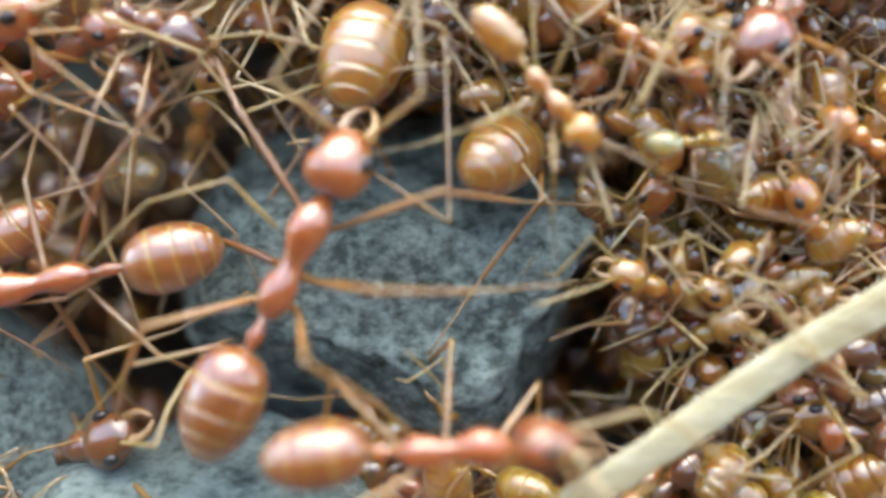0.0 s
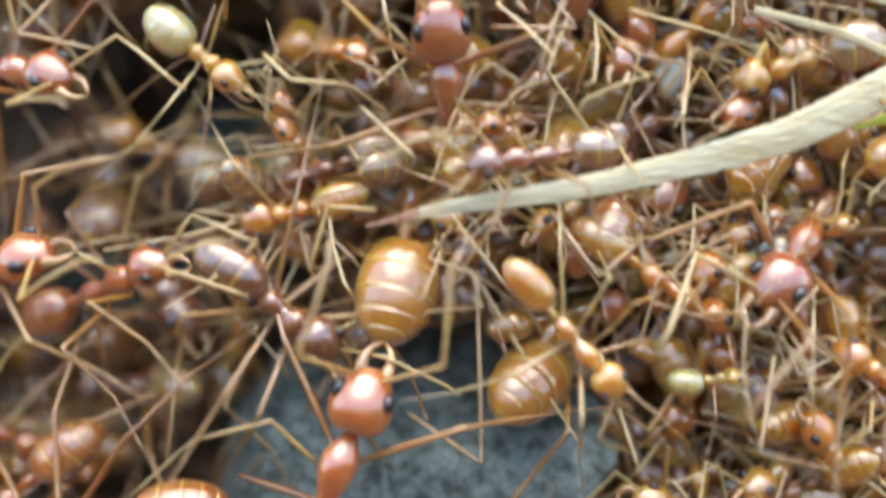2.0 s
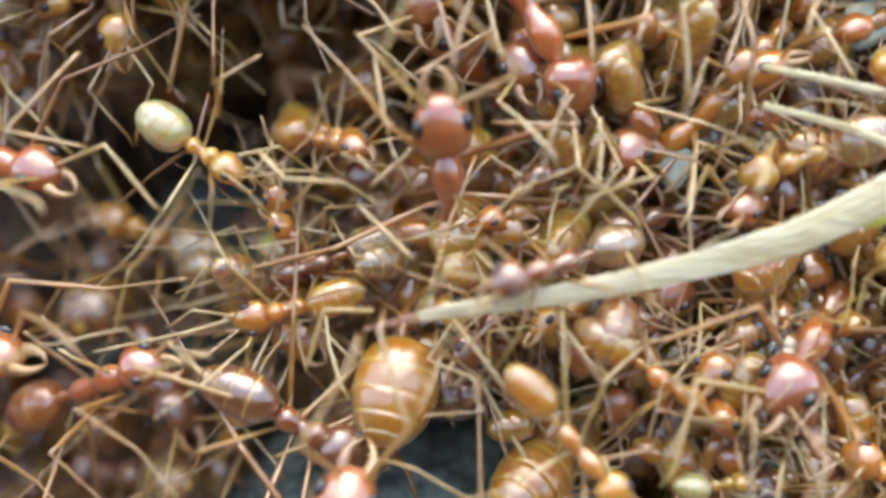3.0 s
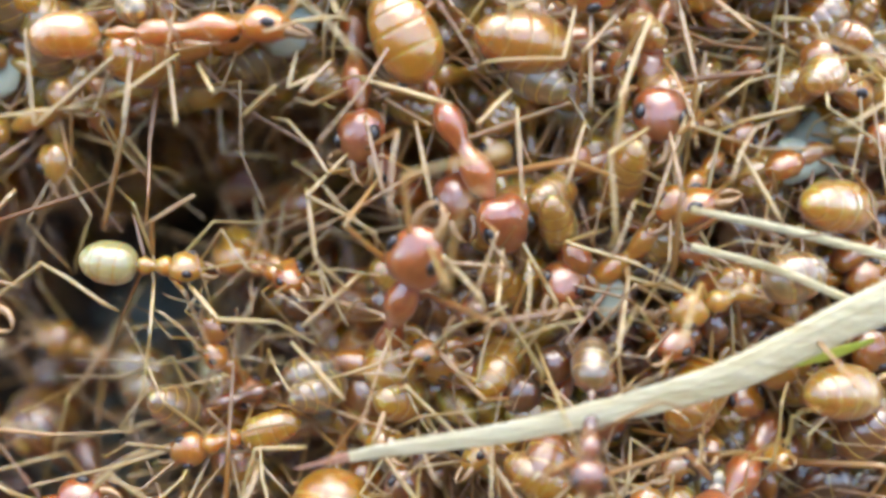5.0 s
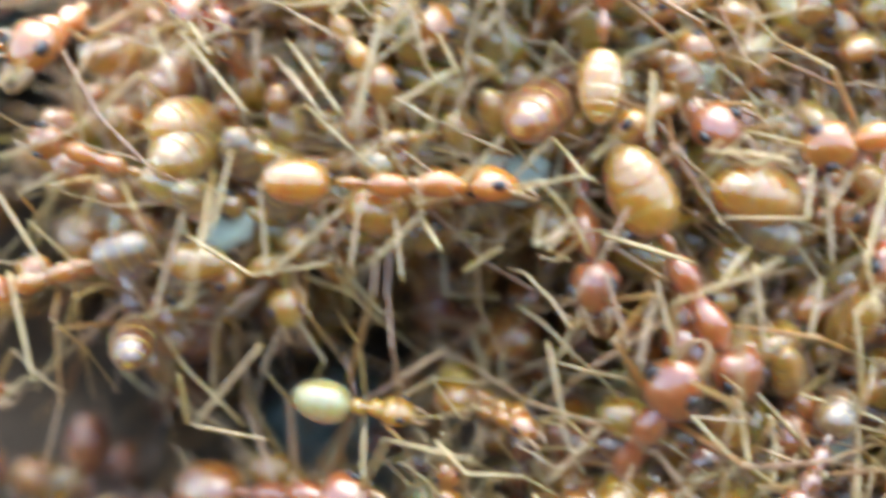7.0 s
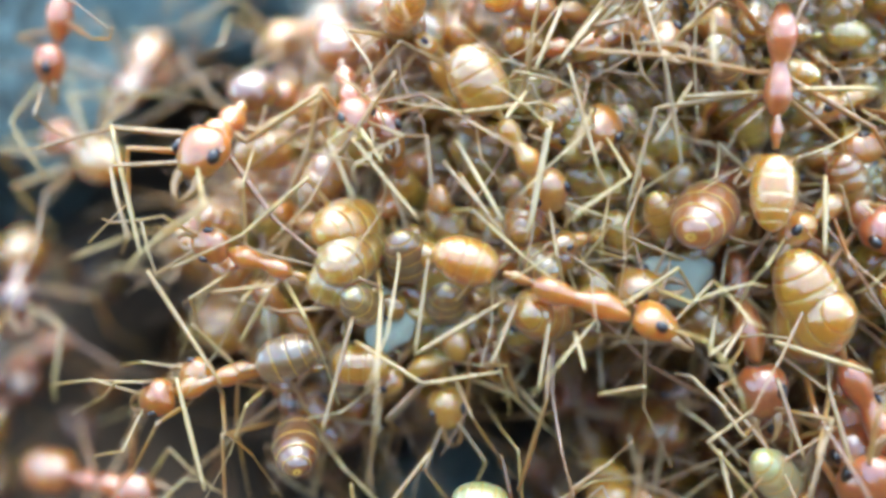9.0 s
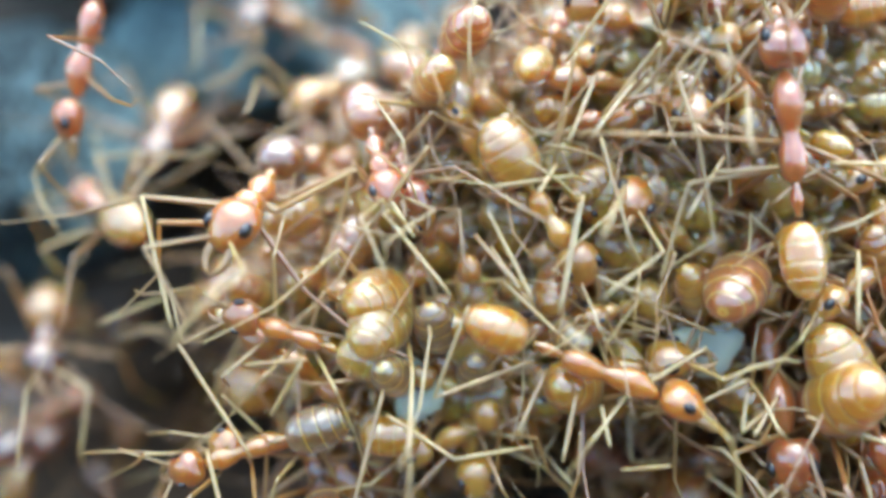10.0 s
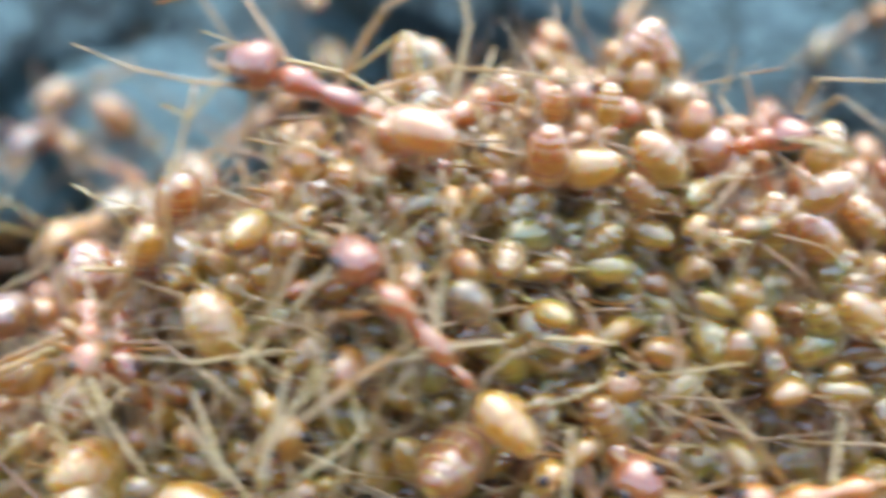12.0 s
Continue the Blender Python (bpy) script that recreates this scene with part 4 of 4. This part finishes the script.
def sway(thing, seed):
    """Key the feelers and the front legs of an ant to stir."""
    rng = random.Random(100 + seed)
    skull = [o for o in thing.children if o.name.startswith("head")][0]
    stirred = [(o, 16) for o in skull.children if o.name.startswith("antenna")] + [(o, 7) for o in thing.children if o.name.startswith("leg")][:2]
    for o, most in stirred:
        rest = o.matrix_basis.copy()
        walk(o, [(t * 0.6, rest @ pose(0, 0, 0, rng.uniform(-most, most), rng.uniform(-most, most), rng.uniform(-most, most))) for t in range(21)])


def motions():
    """Ants that walk, and feelers that sway."""
    walk(crossing_ant, [(t, ant_pose(head, gaster, 0)[0]) for t, head, gaster in (
        (0, (-2.97, -8.93, 1.50), (-5.30, -13.57, 1.50)),
        (0.5, (-2.68, -8.90, 1.50), (-5.03, -13.71, 1.50)),
        (1, (-2.82, -9.00, 1.50), (-4.93, -13.78, 1.50)),
        (1.5, (-2.71, -9.14, 1.50), (-4.82, -14.03, 1.50)),
        (2, (-3.27, -8.82, 1.50), (-5.18, -13.69, 1.50)),
        (2.5, (-3.59, -8.71, 1.50), (-5.27, -13.48, 1.50)),
        (12, (-3.59, -8.71, 1.50), (-5.27, -13.48, 1.50)),
    )])
    walk(edge_of_rock_ant, [(t, ant_pose(head, gaster, -35)[0]) for t, head, gaster in (
        (0, (-11.30, -11.60, 0.50), (-6.57, -10.68, 0.50)),
        (0.5, (-11.20, -11.55, 0.50), (-6.51, -10.89, 0.50)),
        (1, (-11.70, -11.75, 0.50), (-6.90, -11.31, 0.50)),
        (1.5, (-12.00, -11.40, 0.50), (-7.16, -11.21, 0.50)),
        (2.5, (-12.30, -11.40, 0.50), (-7.40, -11.30, 0.50)),
        (12, (-12.30, -11.40, 0.50), (-7.40, -11.30, 0.50)),
    )])
    walk(low_ant, [(t, ant_pose(head, gaster, -30)[0]) for t, head, gaster in (
        (0, (1.00, -14.32, 2.60), (-3.30, -14.47, 2.60)),
        (0.5, (1.42, -13.09, 2.60), (-2.83, -14.05, 2.60)),
        (1, (1.90, -12.68, 2.60), (-2.55, -14.00, 2.60)),
        (2, (2.58, -12.53, 2.60), (-2.28, -13.54, 2.60)),
        (12, (2.58, -12.53, 2.60), (-2.28, -13.54, 2.60)),
    )])
    walk(wandering_ant, [(t, ant_pose(head, gaster, 10)[0]) for t, head, gaster in (
        (0, (-6.25, -6.12, 0.60), (-8.74, -5.05, 0.60)),
        (0.5, (-6.19, -6.29, 0.60), (-8.50, -5.21, 0.60)),
        (1, (-5.66, -6.80, 0.60), (-7.85, -5.09, 0.60)),
        (1.5, (-4.77, -7.37, 0.60), (-6.96, -5.18, 0.60)),
        (2, (-4.20, -7.58, 0.60), (-6.31, -5.84, 0.60)),
        (2.5, (-3.83, -7.56, 0.60), (-5.75, -6.48, 0.60)),
        (12, (-3.83, -7.56, 0.60), (-5.75, -6.48, 0.60)),
    )])
    walk(left_ant, [(t, ant_pose(head, gaster, 0)[0]) for t, head, gaster in (
        (0, (-9.73, -5.68, 0.80), (-13.47, -7.31, -1.83)),
        (1.5, (-10.11, -5.79, 0.80), (-13.90, -7.86, -1.83)),
        (2.5, (-10.85, -5.62, 0.80), (-15.69, -5.56, -1.83)),
        (12, (-10.85, -5.62, 0.80), (-15.69, -5.56, -1.83)),
    )])
    walk(head_up_ant, [(t, ant_pose(head, gaster, 0)[0]) for t, head, gaster in (
        (0, (-1.60, -0.90, 1.40), (-1.20, -4.53, -1.17)),
        (2.5, (-1.60, -0.90, 1.40), (-1.20, -4.53, -1.17)),
        (4.5, (-0.94, -0.40, 1.40), (-1.46, -4.37, -1.17)),
        (5.5, (-0.52, -0.70, 1.40), (-2.37, -4.19, -1.17)),
        (6.5, (-0.76, -0.57, 1.40), (-2.66, -3.84, -1.17)),
        (7.5, (0.08, 0.21, 1.40), (-1.04, -3.39, -1.17)),
        (12, (0.08, 0.21, 1.40), (-1.04, -3.39, -1.17)),
    )])
    walk(pale_ant, [(t, ant_pose(head, gaster, 0)[0]) for t, head, gaster in (
        (0, (-6.16, -1.80, 0.60), (-7.67, -0.59, 0.60)),
        (2.5, (-6.16, -1.80, 0.60), (-7.67, -0.59, 0.60)),
        (4.5, (-5.38, -1.02, 0.60), (-7.18, -0.83, 0.60)),
        (5.5, (-6.05, -0.77, 0.60), (-7.39, -0.68, 0.60)),
        (6.5, (-6.09, -0.75, 0.60), (-7.55, -0.60, 0.60)),
        (7.5, (-6.56, -0.70, 0.60), (-7.98, -0.46, 0.60)),
        (12, (-6.56, -0.70, 0.60), (-7.98, -0.46, 0.60)),
    )])
    walk(orange_ant, [(t, ant_pose(head, gaster, -35)[0]) for t, head, gaster in (
        (0, (-3.83, 4.20, 1.20), (-8.05, 4.03, 1.20)),
        (5.5, (-3.83, 4.20, 1.20), (-8.05, 4.03, 1.20)),
        (6.5, (-3.90, 4.19, 1.20), (-8.13, 4.14, 1.20)),
        (7.5, (-4.63, 4.08, 1.20), (-8.41, 4.41, 1.20)),
        (9.5, (-4.50, 3.44, 1.20), (-8.36, 4.94, 1.20)),
        (10.5, (-4.65, 3.47, 1.20), (-8.48, 5.02, 1.20)),
        (12, (-4.65, 3.47, 1.20), (-8.48, 5.02, 1.20)),
    )])
    walk(visitor_ant, [(t, ant_pose(head, gaster, 0)[0]) for t, head, gaster in (
        (0, (-10.13, -1.67, 0.60), (-13.92, -0.85, -1.74)),
        (5, (-10.13, -1.67, 0.60), (-13.92, -0.85, -1.74)),
        (5.5, (-9.04, -0.68, 0.60), (-12.71, 0.12, -1.74)),
        (6, (-8.46, -1.60, 0.60), (-12.10, -1.24, -1.74)),
        (6.5, (-8.16, -2.25, 0.60), (-11.77, -2.47, -1.74)),
        (7, (-7.54, -2.60, 0.60), (-10.74, -2.97, -1.74)),
        (7.5, (-7.40, -3.14, 0.60), (-10.20, -3.93, -1.74)),
        (12, (-7.40, -3.14, 0.60), (-10.20, -3.93, -1.74)),
    )])
    walk(straw_ant, [(t, ant_pose(head, gaster, 0)[0]) for t, head, gaster in (
        (0, (-1.01, -3.82, 2.30), (2.11, -3.28, 0.99)),
        (2.5, (-1.01, -3.82, 2.30), (2.11, -3.28, 0.99)),
        (4.5, (2.78, -5.28, 2.30), (3.27, -3.22, 0.69)),
        (5.5, (2.75, -4.53, 2.30), (3.00, -2.37, 0.69)),
        (6.5, (2.42, -3.24, 2.30), (3.34, -1.40, 0.69)),
        (7.5, (1.64, -2.16, 2.30), (3.32, -0.31, 0.69)),
        (12, (1.64, -2.16, 2.30), (3.32, -0.31, 0.69)),
    )])
    walk(pale_jawed_ant, [(t, ant_pose(head, gaster, 0)[0]) for t, head, gaster in (
        (0, (-7.97, -5.87, 0.60), (-10.99, -6.98, -1.45)),
        (4.5, (-7.97, -5.87, 0.60), (-10.99, -6.98, -1.45)),
        (5.5, (-7.81, -5.85, 0.60), (-10.84, -7.14, -1.45)),
        (12, (-7.81, -5.85, 0.60), (-10.84, -7.14, -1.45)),
    )])
    walk(climbing_ant, [(t, ant_pose(head, gaster, 0)[0]) for t, head, gaster in (
        (0, (-1.69, 10.37, 1.20), (-1.87, 6.85, 1.20)),
        (9.5, (-1.69, 10.37, 1.20), (-1.87, 6.85, 1.20)),
        (10.5, (-3.32, 11.11, 1.20), (-1.88, 6.76, 1.20)),
        (11, (-3.58, 11.28, 1.20), (-1.53, 6.65, 1.20)),
        (11.5, (-4.60, 10.76, 1.20), (-1.86, 6.63, 1.20)),
        (12, (-5.17, 10.13, 1.20), (-2.09, 6.80, 1.20)),
    )])
    walk(round_ant, [(t, ant_pose(head, gaster, -30)[0]) for t, head, gaster in (
        (0, (-0.33, 2.71, -7.13), (0.81, 3.20, -4.50)),
        (7.7, (-0.33, 2.71, -7.13), (0.81, 3.20, -4.50)),
        (9.3, (-1.76, 3.11, -1.73), (-0.95, 3.54, 0.90)),
        (12, (-1.76, 3.11, -1.73), (-0.95, 3.54, 0.90)),
    )])
    walk(emerging_ant, [(t, ant_pose(head, gaster, 0)[0]) for t, head, gaster in (
        (0, (2.18, -2.92, -6.55), (-0.22, -0.79, -4.50)),
        (7.7, (2.18, -2.92, -6.55), (-0.22, -0.79, -4.50)),
        (9.3, (0.19, -1.48, -0.85), (-1.89, 0.34, 1.20)),
        (12, (0.19, -1.48, -0.85), (-1.89, 0.34, 1.20)),
    )])
    walk(crest_ant, [(t, ant_pose(head, gaster, -20)[0]) for t, head, gaster in (
        (0, (-5.46, 14.37, 1.80), (-2.21, 12.92, 1.80)),
        (10.5, (-5.46, 14.37, 1.80), (-2.21, 12.92, 1.80)),
        (11.3, (-6.88, 14.48, 1.80), (-3.48, 13.07, 1.80)),
        (12, (-7.21, 14.07, 1.80), (-3.79, 12.72, 1.80)),
    )])
    walk(edge_ant, [(t, ant_pose(head, gaster, 60)[0]) for t, head, gaster in (
        (0, (-18.21, 9.53, -1.50), (-17.41, 13.81, -1.50)),
        (9.5, (-18.21, 9.53, -1.50), (-17.41, 13.81, -1.50)),
        (10.5, (-18.67, 9.99, -1.50), (-17.83, 14.33, -1.50)),
        (11.3, (-18.34, 9.36, -1.50), (-17.71, 13.67, -1.50)),
        (12, (-19.15, 8.75, -1.50), (-18.52, 13.06, -1.50)),
    )])
    for seed, walker in enumerate((crossing_ant, edge_of_rock_ant, low_ant, rock_ant, wandering_ant, big_headed_ant,
                                    left_ant, head_up_ant, pale_ant, banded_ant, peering_ant, orange_ant,
                                    visitor_ant, straw_ant, pale_jawed_ant, watching_ant, folded_ant, small_ant,
                                    climbing_ant, round_ant, emerging_ant, crest_ant, edge_ant)):
        sway(walker, seed)


motions()
